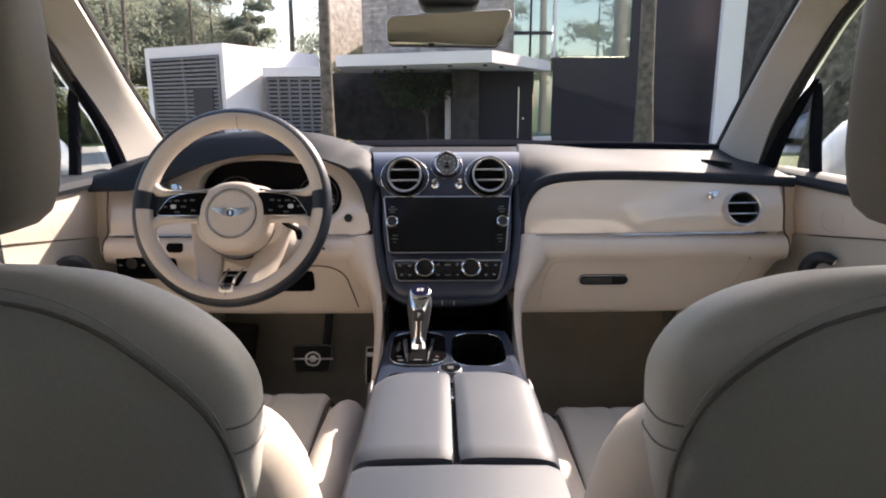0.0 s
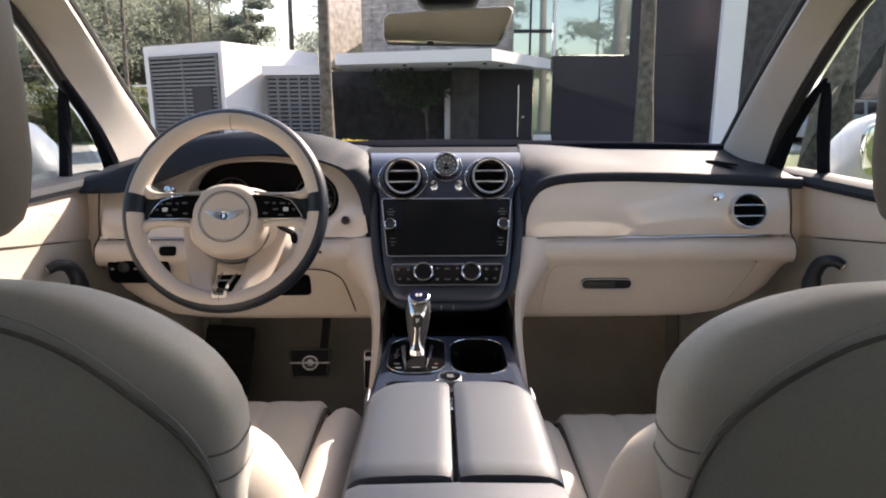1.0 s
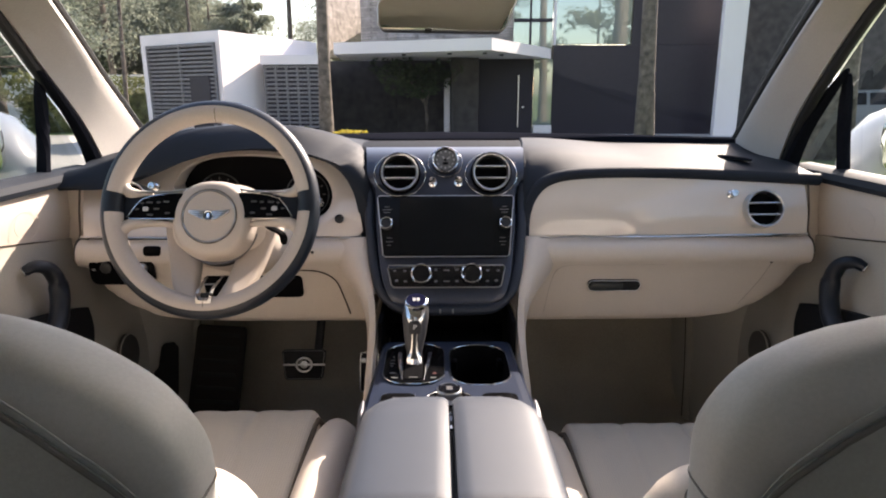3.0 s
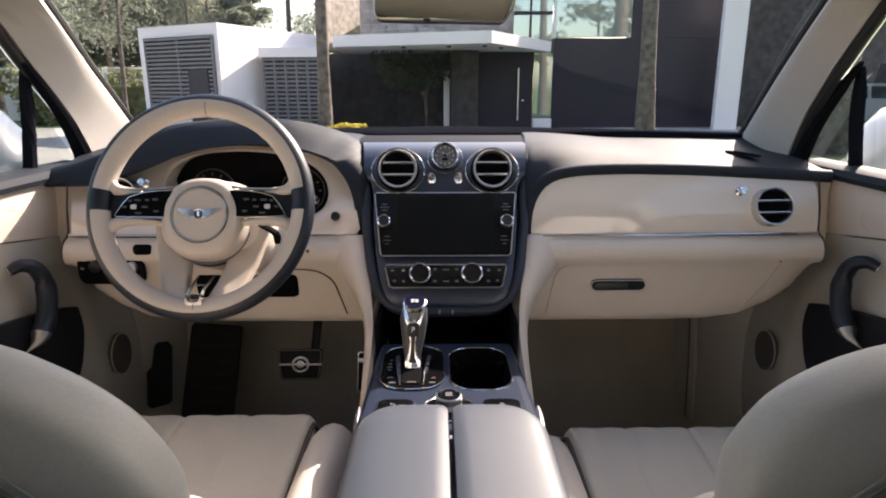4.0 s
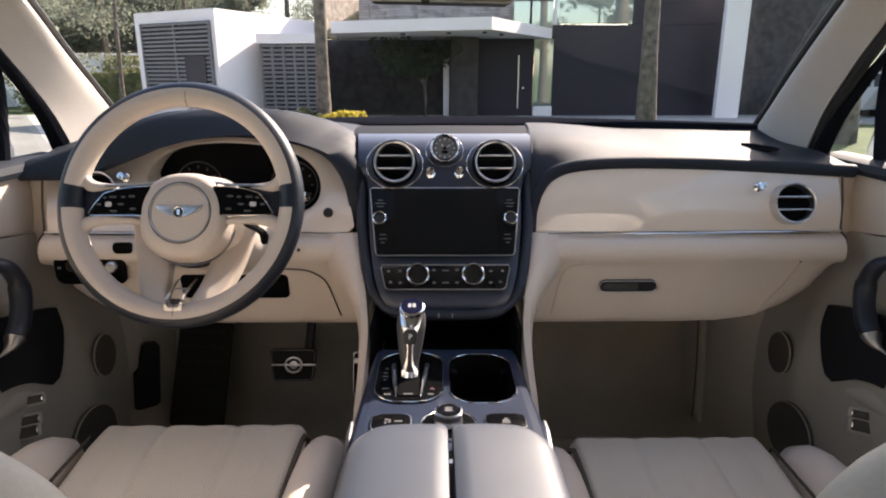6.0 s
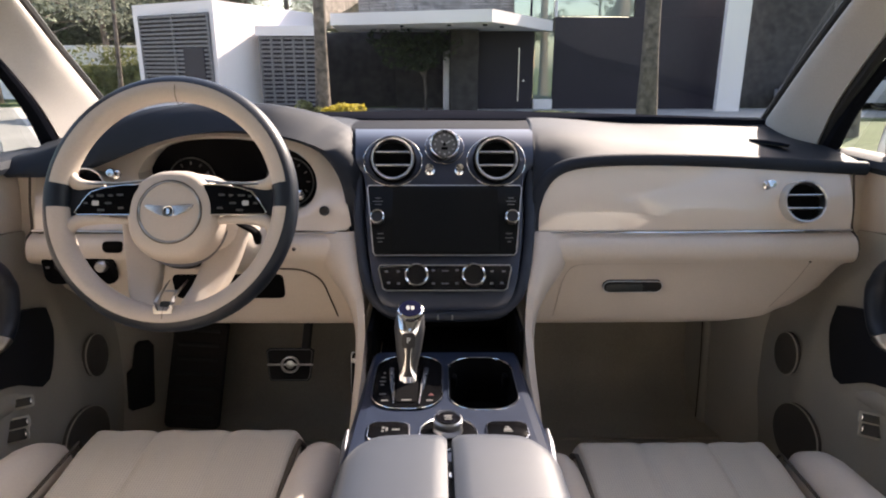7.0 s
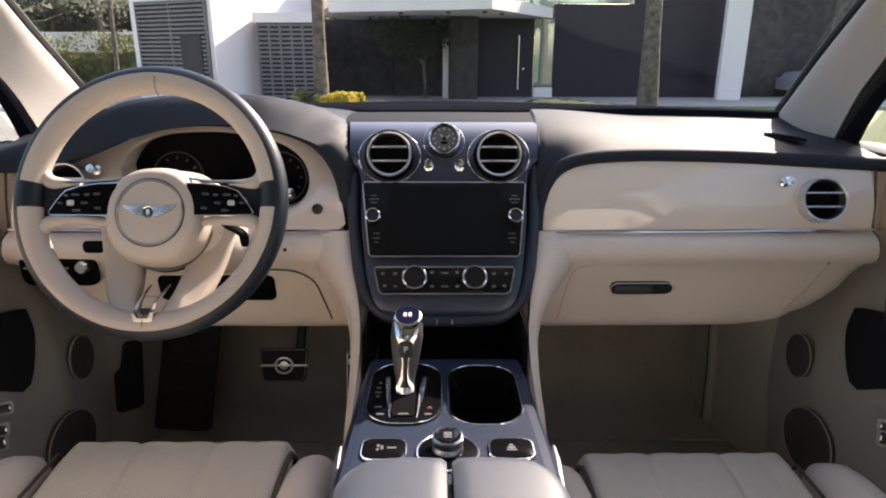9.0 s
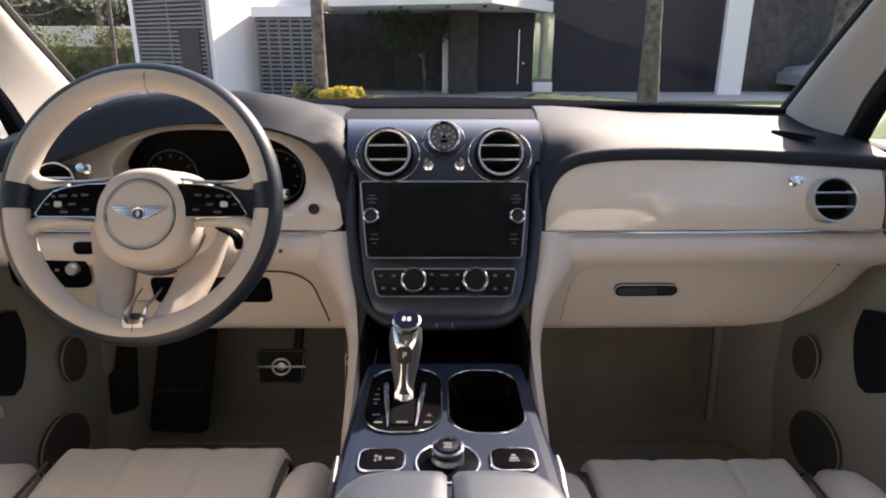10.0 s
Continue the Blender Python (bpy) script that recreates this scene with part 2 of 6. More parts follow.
def tube(path, radius, seg=10, bm=None, flat=1.0, up=(0, 0, 1), closed=False):
    """A rod along the path; radius a number or one for each point; flat squeezes it along up."""
    bm = bm or bmesh.new()
    path = [Vector(p) for p in path]
    rows = []
    for i, p in enumerate(path):
        if closed:
            d = path[(i + 1) % len(path)] - path[i - 1]
        else:
            d = path[min(i + 1, len(path) - 1)] - path[max(i - 1, 0)]
        d.normalize()
        u = Vector(up) - d * Vector(up).dot(d)
        if u.length < 1e-4:
            u = d.orthogonal()
        u.normalize()
        w = d.cross(u)
        r = radius[i] if isinstance(radius, (list, tuple)) else radius
        rows.append([p + w * math.cos(a) * r + u * math.sin(a) * r * flat for a in (2 * math.pi * k / seg for k in range(seg))])
    if closed:
        rows.append(rows[0])
        vs = [[bm.verts.new(p) for p in r] for r in rows[:-1]]
        vs.append(vs[0])
        for a, b in zip(vs, vs[1:]):
            for k in range(seg):
                bm.faces.new((a[k], a[(k + 1) % seg], b[(k + 1) % seg], b[k]))
        return bm
    return skin(rows, True, True, bm)


def block(size, at=(0, 0, 0), bevel=0.0, seg=2, m=None, bm=None):
    """A box of that size round a place, its edges rounded."""
    b2 = bmesh.new()
    bmesh.ops.create_cube(b2, size=1)
    bmesh.ops.scale(b2, vec=size, verts=b2.verts)
    if bevel:
        bmesh.ops.bevel(b2, geom=b2.edges[:], offset=bevel, segments=seg, profile=0.5, affect="EDGES")
    b2.transform((m or Matrix()) @ Matrix.Translation(at) if m else Matrix.Translation(at))
    return merge(b2, bm)


def merge(b2, bm):
    if bm is None:
        return b2
    me = bpy.data.meshes.new("tmp")
    b2.to_mesh(me)
    b2.free()
    bm.from_mesh(me)
    bpy.data.meshes.remove(me)
    return bm


def plate(outline, depth, m=None, bevel=0.0, seg=2, bm=None):
    """A flat outline (x, y) made a plate from z = 0 up to depth, its upper edge rounded, set by the matrix m."""
    b2 = bmesh.new()
    low = [b2.verts.new((x, y, 0)) for x, y in outline]
    top = [b2.verts.new((x, y, depth)) for x, y in outline]
    n = len(outline)
    b2.faces.new(list(reversed(low)))
    upper = b2.faces.new(top)
    for k in range(n):
        b2.faces.new((low[k], low[(k + 1) % n], top[(k + 1) % n], top[k]))
    if bevel:
        bmesh.ops.bevel(b2, geom=list(upper.edges), offset=bevel, segments=seg, profile=0.5, affect="EDGES")
    if m:
        b2.transform(m)
    return merge(b2, bm)


def round_rect(w, h, r, seg=6, cx=0.0, cy=0.0):
    """An outline: a rectangle with rounded corners; r one radius, or four from the upper right on, turning left."""
    rs = r if isinstance(r, (list, tuple)) else (r,) * 4
    pts = []
    for (sx, sy), rr, a0 in zip(((1, 1), (-1, 1), (-1, -1), (1, -1)), rs, (0, 90, 180, 270)):
        for k in range(seg + 1):
            a = radians(a0 + 90 * k / seg)
            pts.append((cx + sx * (w / 2 - rr) + rr * math.cos(a), cy + sy * (h / 2 - rr) + rr * math.sin(a)))
    return pts


def ring_of(outline, m, radius, seg=6, bm=None):
    """A thin rim along a flat outline."""
    return tube([m @ Vector((x, y, 0)) for x, y in outline], radius, seg, bm, up=m.to_3x3() @ Vector((0, 0, 1)), closed=True)


def circle(r, n=32, cx=0.0, cy=0.0, sy=1.0):
    return [(cx + r * math.cos(2 * math.pi * k / n), cy + sy * r * math.sin(2 * math.pi * k / n)) for k in range(n)]


def lathe(profile, m, n=32, bm=None):
    """Turns (radius, height) pairs round the local z axis."""
    rows = [[m @ Vector((r * math.cos(2 * math.pi * k / n), r * math.sin(2 * math.pi * k / n), h)) for k in range(n)] for r, h in profile]
    return skin(rows, True, True, bm)


def facing(at, toward, up=(0, 0, 1)):
    """A local frame at a place: z toward the viewer's side, y up along the face."""
    z = Vector(toward).normalized()
    y = (Vector(up) - z * Vector(up).dot(z)).normalized()
    x = y.cross(z)
    return Matrix((x, y, z)).transposed().to_4x4().copy() if at is None else Matrix.Translation(at) @ Matrix((x, y, z)).transposed().to_4x4()


def superring(cx, cy, z, a, b, n=3.0, seg=40):
    out = []
    for k in range(seg):
        t = 2 * math.pi * k / seg
        c, s = math.cos(t), math.sin(t)
        out.append(Vector((cx + a * math.copysign(abs(c) ** (2 / n), c), cy + b * math.copysign(abs(s) ** (2 / n), s), z)))
    return out


# ---- cabin shell ----
def base_line(x):
    """Where the windscreen meets the dashboard."""
    return along([(0.0, 1.60), (0.2, 1.55), (0.45, 1.46), (0.62, 1.38), (0.745, 1.315)], abs(x))


def shell():
    bm = block((1.62, 4.2, 0.04), (0, -0.5, 0.31), 0.01)
    part("floor", bm, CARPET, None, kind="structure")["label"] = "dark brown carpeted car floor"
    # toe board: slopes up under the dashboard
    slope = curve_points([(1.30, 0.335, 0), (1.42, 0.338, 0), (1.485, 0.37, 0), (1.525, 0.46, 0), (1.57, 0.75, 0), (1.60, 1.0, 0)], 14)
    rows = [[Vector((x, p.x, p.y)) for x in (-0.80, -0.4, 0.0, 0.4, 0.80)] for p in slope]
    tagged(part("toe_board", thicken(skin(rows), 0.02), CARPET, None, kind="structure"), "brown carpeted bulkhead under the dashboard", "floor")
    for s, side in ((-1, "left"), (1, "right")):
        # kick panel beside the feet
        rows = []
        for z in (0.32, 0.5, 0.62, 0.74, 0.86, 0.96):
            rows.append([Vector((s * x, y, z)) for x, y in ((0.80, 1.20), (0.760, 1.235), (0.737, 1.29), (0.715, 1.40), (0.71, 1.62))])
        kick = tagged(part("kick_panel_" + side, thicken(skin(rows), 0.02), LINEN, None, kind="structure"), "beige kick panel in the footwell", "wall")
        edge = curve_points([(s * 0.716, 1.385, 0.335), (s * 0.714, 1.395, 0.50), (s * 0.711, 1.415, 0.66), (s * 0.710, 1.44, 0.82)], 12)
        part("rolled_edge", tube(edge, 0.010, 10, flat=1.4), LINEN, kick, "rolled edge of the kick panel")
        part("edge_gap", tube([p + Vector((-s * 0.004, 0.014, 0)) for p in edge], 0.006, 6), SEAM, kick, "dark gap before the carpet")
        # hidden block, added to stop sun leaking past the door's front edge
        tagged(part("hinge_pillar_" + side, block((0.09, 0.36, 0.75), (s * 0.855, 1.19, 0.715), 0.01), LINEN, None, kind="structure"), "hidden beige hinge pillar block, added to stop a sun leak", "wall")
        # windscreen pillar, a padded strip
        inner = curve_points([(0.745, 1.345, 1.140), (0.700, 1.10, 1.305), (0.655, 0.86, 1.445), (0.60, 0.62, 1.55), (0.54, 0.35, 1.615)], 28)
        outer = curve_points([(0.766, 1.160, 1.098), (0.764, 1.140, 1.113), (0.757, 1.080, 1.199), (0.747, 1.005, 1.268), (0.742, 0.940, 1.327), (0.735, 0.880, 1.377), (0.730, 0.80, 1.440), (0.712, 0.58, 1.545), (0.68, 0.22, 1.60)], 28)
        off = [along([(1.13, 0.0), (1.31, 0.024), (1.62, 0.030)], p.z) for p in inner]
        inner = [p + Vector((w if s < 0 else 0.0, 0, 0)) for p, w in zip(inner, off)]
        outer = [p + Vector((w * 0.8 if s < 0 else -w * 0.6, 0, 0)) for p, w in zip(outer, off)]
        rows = []
        for a, b in zip(inner, outer):
            ridge = a + Vector((-0.005, -0.022, -0.005))
            row = [a + Vector((0.035, 0.03, 0.01)), a + Vector((0.004, 0.0, 0.0)), a + Vector((-0.003, -0.010, -0.002)), ridge, ridge.lerp(b, 0.25) + Vector((-0.004, -0.004, 0)), ridge.lerp(b, 0.6) + Vector((-0.005, -0.004, 0)), b + Vector((-0.004, 0, 0)), b + Vector((0.02, 0.012, 0.005))]
            rows.append([Vector((s * p.x, p.y, p.z)) for p in row])
        pil = part("pillar_" + side, thicken(skin(rows), 0.012, (-s, -0.5, 0)), PILLAR_CLOTH, None, kind="structure", angle=60)
        tagged(pil, "beige cloth-covered windscreen pillar", "pillar")
        # painted outer side of the pillar, beyond the seal
        rows = [[Vector((s * q.x, q.y, q.z)) for q in (b + Vector((0.026, 0.004, 0.0)), b + Vector((0.046, 0.018, 0.006)), b.lerp(a, 0.45) + Vector((0.060, 0.060, 0.030)), a + Vector((0.045, 0.050, 0.022)))] for a, b in zip(inner, outer)]
        part("outer_skin", thicken(skin(rows), 0.004, (s, 0.5, 0.3)), CAR_WHITE, pil, "white painted outer pillar")
        # black rubber seals along both edges
        seal = tube([Vector((s * (p.x + 0.008), p.y + 0.012, p.z + 0.004)) for p in inner], 0.009, 8)
        part("seal", seal, RUBBER, pil, "black rubber windscreen seal")
        seal = tube([Vector((s * (p.x + 0.012), p.y + 0.002, p.z - 0.004)) for p in outer], 0.011, 8)
        part("seal", seal, RUBBER, pil, "black rubber door seal")
    # roof lining, closing the cabin above
    bm = plate([(-0.70, -0.45), (0.70, -0.45), (0.70, 0.20), (0.58, 0.58), (-0.58, 0.58), (-0.70, 0.20)], 0.05, pose(0, 0, 1.595))
    block((1.40, 1.15, 0.05), (0, -1.825, 1.620), 0.0, bm=bm)
    for k in (-1, 1):
        block((0.46, 0.80, 0.05), (k * 0.47, -0.85, 1.620), 0.0, bm=bm)
    # header bar out of view, added to keep sun off the seat shoulders
    block((1.20, 0.09, 0.05), (0, 0.60, 1.592), 0.012, 2, bm=bm)
    tagged(part("headliner", bm, REAR_LINING, None, kind="structure"), "pale cloth roof lining", "ceiling")
    # unseen opening, added to bring fill light onto the seat backs
    roof = part("roof_fill_window", block((0.50, 0.82, 0.006), (0, -0.85, 1.648)), FILL_GLASS, None, kind="structure")
    tagged(roof, "unseen glass roof opening, added to light the seat backs", "window")
    for s, side in ((-1, "left"), (1, "right")):
        bm = bmesh.new()
        bm.faces.new([bm.verts.new(p) for p in ((s * 0.80, -0.27, 1.115), (s * 0.80, -1.85, 1.115), (s * 0.70, -1.85, 1.60), (s * 0.70, -0.27, 1.60))])
        tagged(part("rear_window_" + side, thicken(bm, 0.004), TINTED, None, kind="structure"), "dark tinted rear side window", "window")
    bm = bmesh.new()
    bm.faces.new([bm.verts.new(p) for p in ((-0.78, -2.40, 1.20), (0.78, -2.40, 1.20), (0.70, -2.36, 1.60), (-0.70, -2.36, 1.60))])
    tagged(part("tailgate_window", thicken(bm, 0.004), TAIL_GLASS, None, kind="structure"), "dark tinted tailgate window", "window")
    # body sides behind the front doors, rear wall
    for s, side in ((-1, "left"), (1, "right")):
        bm = block((0.05, 2.2, 0.75), (s * 0.82, -1.3, 0.74), 0.01)
        block((0.06, 0.10, 0.55), (s * 0.77, -0.22, 1.34), 0.01, m=None, bm=bm)
        block((0.06, 0.55, 0.55), (s * 0.75, -2.1, 1.34), 0.01, m=None, bm=bm)
        tagged(part("body_side_" + side, bm, REAR_LINING, None, kind="structure"), "grey rear cabin side with pillars", "wall")
    bm = block((1.66, 0.05, 0.85), (0, -2.42, 0.80), 0.01)
    tagged(part("rear_wall", bm, REAR_LINING, None, kind="structure"), "grey rear cabin wall", "wall")
    # rear bench that closes the view of the inner mirror
    bench = thing("rear_bench", (0, -1.3, 0.33), "beige leather rear bench seat", "seat")
    part("seat", block((1.3, 0.5, 0.38), (0, -1.15, 0.52), 0.05, 3), BEIGE, bench)
    part("backrest", block((1.3, 0.18, 0.65), (0, -1.48, 0.95), 0.06, 3), BEIGE, bench)
    # windscreen
    rows = []
    for v in range(9):
        f = v / 8
        row = []
        for u in range(-10, 11):
            x0 = 0.745 * u / 10
            x1 = 0.60 * u / 10
            y0, y1 = base_line(x0) + 0.02, 0.66 - 0.06 * (u / 10) ** 2
            bulge = 0.03 * math.sin(math.pi * f)
            row.append(Vector((x0 + (x1 - x0) * f, y0 + (y1 - y0) * f + bulge, 1.148 + (1.565 - 1.148) * f + bulge)))
        rows.append(row)
    glass = part("windscreen", skin(rows), WINDSCREEN, None, kind="structure")
    tagged(glass, "clear raked windscreen glass", "window")
    glass.visible_shadow = False
    # black cowl strip in front of the dashboard
    rows = []
    for dy, z in ((-0.012, 1.150), (0.0, 1.160), (0.03, 1.158), (0.20, 1.12), (0.50, 1.09)):
        rows.append([Vector((x / 50, base_line(x / 50) + dy, z)) for x in range(-37, 38)])
    # hidden plate, added to close the gap where sun reached the footwells
    tagged(part("bulkhead", block((1.66, 0.03, 0.45), (0, 1.68, 0.90), 0.004, 1), RUBBER, None, kind="structure"), "hidden black bulkhead, added to keep sun out of the footwells", "wall")
    tagged(part("cowl", thicken(skin(rows), 0.006), RUBBER, None, kind="structure"), "black windscreen cowl strip", "trim")


shell()

# ---- dashboard ----
dash = thing("dashboard", (0, 1.2, 0.80), "navy and beige leather dashboard with cream veneer", "dashboard")
LIP = [(0.158, 0.950, 0.985), (0.163, 0.962, 1.030), (0.174, 0.972, 1.066), (0.200, 0.981, 1.093), (0.246, 0.986, 1.107), (0.34, 0.988, 1.112), (0.48, 0.986, 1.111), (0.60, 0.983, 1.106), (0.76, 0.978, 1.098)]


def dash_right():
    lip = curve_points(LIP, 48)
    rows = []
    for p in lip:
        f = min(1.0, (p.x - 0.158) / 0.30)
        f = f * f * (3 - 2 * f)
        z1 = along([(0.158, 1.138), (0.25, 1.132), (0.6, 1.126), (0.76, 1.118)], p.x)
        stops = [((0.002, 0.985, 1.110), (0, p.y + 0.035, max(p.z + 0.012, 1.10))), ((0.004, 1.012, 1.138), (0, 1.055, z1 - 0.002)), ((0.008, 1.070, 1.157), (0, 1.10, z1 + 0.004)), ((0.026, 1.200, 1.161), (0, 1.22, z1 + 0.010))]
        col = [p + Vector((0, -0.004, 0.006))]
        for a, b in stops:
            v = Vector(a).lerp(Vector(b), f)
            col.append(Vector((p.x + v.x, v.y, v.z)))
        col.append(Vector((p.x + 0.060 * (1 - f), base_line(p.x), 1.150 + 0.006 * (1 - f))))
        rows.append(curve_points(col, 16))
    # the edge beside the centre stack is turned under
    rows = [[v + Vector((-0.004, 0.022, -0.016)) for v in rows[0]], [v + Vector((-0.003, 0.005, -0.003)) for v in rows[0]]] + rows
    pad = part("top_pad", thicken(skin(rows), 0.008), NAVY, dash, "navy leather passenger dashboard top")
    part("lip_roll", tube(lip, 0.0125, 12), NAVY, dash, "navy leather roll")
    # veneer
    rows = []
    for i in range(61):
        x = 0.160 + (0.729 - 0.160) * (i / 60) ** 1.5
        zt = along([(q.x, q.z) for q in lip], x) - 0.006
        zb = 0.990 + 0.004 * (x / 0.74)
        row = []
        for k in range(9):
            f = k / 8
            row.append(Vector((x, 0.944 + (zt - 0.99) * 0.33 * f + 0.004 * math.sin(math.pi * f) - 0.014 * math.sin(math.pi * f) * min(1, (zt - zb) / 0.1), zb + (zt - zb) * f)))
        rows.append(row)
    part("fascia", thicken(skin(rows), 0.006), VENEER, dash, "glossy cream veneer panel")
    part("trim_strip", tube([(0.168, 0.938, 0.989), (0.44, 0.938, 0.990), (0.729, 0.938, 0.994)], 0.0020, 8), CHROME, dash, "thin chrome strip")


def lower_profile(x, s):
    zb = along([(0.15, 0.803), (0.45, 0.804), (0.54, 0.806), (0.61, 0.818), (0.668, 0.845), (0.705, 0.874), (0.729, 0.914), (0.737, 0.928)], x)
    pts = [(0.946, 0.986), (0.930, 0.978), (0.922, 0.962), (0.922, 0.945), (0.931, 0.932), (0.939, 0.912), (0.948, 0.875), (0.956, 0.835), (0.965, 0.806), (0.985, 0.794), (1.12, 0.797)]
    k = max(0.05, (0.936 - zb) / (0.936 - 0.797))
    return [Vector((s * x, y, z if z > 0.936 else 0.936 - (0.936 - z) * k)) for y, z in pts]


def dash_lower(s):
    rows = [curve_points(lower_profile(0.152 + 0.584 * i / 36, s), 34) for i in range(37)]
    for x, dy in ((0.7385, 0.006), (0.7390, 0.03)):
        rows.append(curve_points([Vector((s * x, p.y + dy, p.z)) for p in lower_profile(0.736, s)], 34))
    return part("lower_panel", thicken(skin(rows), 0.010), BEIGE, dash, "beige leather lower dashboard panel")


def dash_leg(s):
    table = [(0.992, (0.156, 0.944), (0.185, 0.937), (0.25, 0.968)), (0.972, (0.153, 0.925), (0.180, 0.916), (0.25, 0.955)), (0.945, (0.149, 0.900), (0.174, 0.896), (0.245, 0.955)), (0.915, (0.143, 0.875), (0.165, 0.873), (0.225, 0.96)),
             (0.88, (0.137, 0.850), (0.155, 0.852), (0.190, 0.945)), (0.84, (0.134, 0.825), (0.149, 0.835), (0.170, 0.955)), (0.80, (0.135, 0.770), (0.147, 0.790), (0.162, 0.96)),
             (0.70, (0.140, 0.66), (0.149, 0.69), (0.160, 0.96)), (0.40, (0.142, 0.62), (0.150, 0.66), (0.165, 0.97))]
    cols = [curve_points([(t[1][0], t[1][1], t[0]) for t in table], 30), curve_points([((t[1][0] + t[2][0]) / 2 - 0.001, (t[1][1] + t[2][1]) / 2 - 0.004, t[0]) for t in table], 30),
            curve_points([(t[2][0], t[2][1], t[0]) for t in table], 30), curve_points([(t[2][0] * 0.5 + t[3][0] * 0.5, t[2][1] * 0.6 + t[3][1] * 0.4, t[0]) for t in table], 30),
            curve_points([(t[3][0], t[3][1], t[0]) for t in table], 30)]
    rows = [curve_points([Vector((s * c[i].x, c[i].y, c[i].z)) for c in cols], 10) for i in range(31)]
    part("side_leg", thicken(skin(rows), 0.008), BEIGE, dash, "beige leather leg beside the centre stack")


STACK = [(1.1575, 1.085, 0.170), (1.154, 1.050, 0.166), (1.144, 1.018, 0.162), (1.122, 0.992, 0.160), (1.090, 0.975, 0.157), (1.063, 0.962, 0.152), (1.010, 0.926, 0.149), (0.962, 0.893, 0.142), (0.930, 0.868, 0.135), (0.905, 0.852, 0.126), (0.888, 0.845, 0.114), (0.877, 0.846, 0.098), (0.871, 0.855, 0.075), (0.868, 0.880, 0.060), (0.868, 0.96, 0.060)]


def stack_at(z):
    return along(sorted((a, b) for a, b, c in STACK[:11]), z)


def stack_frame(x, z, out=0.0):
    """A frame on the face of the centre stack."""
    dy = (stack_at(z + 0.01) - stack_at(z - 0.01)) / 0.02
    n = Vector((0, -1, dy)).normalized()
    return facing(Vector((x, stack_at(z), z)) + n * out, n)


def centre_stack():
    cols = curve_points([(w, y, z) for z, y, w in STACK], 56)
    rows = []
    for c in cols:
        row = []
        for u in np.linspace(-1, 1, 25):
            x = c.x * math.copysign(1 - (1 - abs(u)) ** 1.0, u)
            back = along([(1.06, 0.055), (1.105, 0.0)], c.z) * max(0.0, (abs(u) - 0.88) / 0.12) ** 2.4
            row.append(Vector((x, c.y + back, c.z)))
        rows.append(row)
    stack = part("control_panel", thicken(skin(rows), 0.006), NAVY_GLOSS, dash, "navy lacquered centre stack", angle=50)
    # a raised leather border down both sides and under the stack
    line = [(w + 0.002, y + 0.016, z) for z, y, w in STACK[4:11]]
    half = curve_points(line + [(0.090, 0.850, 0.872), (0.045, 0.848, 0.868), (0.0, 0.848, 0.867)], 44)
    path = half + [Vector((-p.x, p.y, p.z)) for p in reversed(half[:-1])]
    part("border_roll", tube(path, 0.010, 10), LIT_NAVY, stack, "navy leather border")
    for x in (-0.012, 0.012):
        part("stitch_mark", block((0.003, 0.003, 0.009), (x, 0.838, 0.869), 0.001), MARK, stack)
    # leather cheeks that close the sides towards the dashboard tops
    for s in (-1, 1):
        rows = [[Vector((s * (w - 0.016), y + 0.030, z)), Vector((s * (w + 0.001), y + 0.038, z)), Vector((s * (w + 0.020), y + 0.052, z)), Vector((s * (w + 0.034), y + 0.075, z))] for z, y, w in STACK[4:7]]
        part("cheek", thicken(skin(rows), 0.004), LIT_NAVY, stack, "navy leather cheek beside the stack")
    # screen unit
    z0, z1 = 0.959, 1.066
    low, high = stack_frame(0, z0, 0.003), stack_frame(0, z1, 0.003)
    m = facing((low.translation + high.translation) / 2, Vector((0, -(z1 - z0), (stack_at(z1) - stack_at(z0)))))
    h = (high.translation - low.translation).length
    outline = [(-0.122 + 0.004, -h / 2), (0.122 - 0.004, -h / 2), (0.122, -h / 2 + 0.005), (0.136, h / 2 - 0.004), (0.133, h / 2), (-0.133, h / 2), (-0.136, h / 2 - 0.004), (-0.122, -h / 2 + 0.005)]
    screen = part("screen", plate(outline, 0.008, m, 0.001), SCREEN, stack, "switched-off black touch screen")
    part("screen_frame", ring_of(outline, m @ pose(0, 0, 0.007), 0.0014, 6), SATIN, screen, "thin chrome surround")
    part("display_glass", plate(round_rect(0.184, h - 0.012, 0.002), 0.0012, m @ pose(0.001, -0.001, 0.0082)), SCREEN, screen)
    for s in (-1, 1):
        k = m @ pose(s * 0.1165, 0.002, 0.008)
        knob = part("knob", lathe([(0.0118, 0), (0.0118, 0.010), (0.0105, 0.012), (0.0095, 0.012), (0.009, 0.0105), (0.001, 0.0105)], k, 24), BLACK, screen, "black rotary knob with a chrome ring")
        part("knob_ring", tube([k @ Vector((0.0112 * math.cos(a), 0.0112 * math.sin(a), 0.011)) for a in np.linspace(0, 2 * math.pi, 25)[:-1]], 0.0017, 6, closed=True), CHROME, knob)
        for yy, w in ((0.040, 0.010), (0.034, 0.018), (0.028, 0.012), (-0.026, 0.011), (-0.034, 0.014), (-0.041, 0.007)):
            part("button_mark", plate(round_rect(w, 0.0016, 0.0006, 2), 0.0008, m @ pose(s * (0.1165 - 0.006 * (yy < 0)), yy, 0.0082)), DIM_MARK, screen)
    # climate panel
    m = stack_frame(0, 0.927, 0.004)
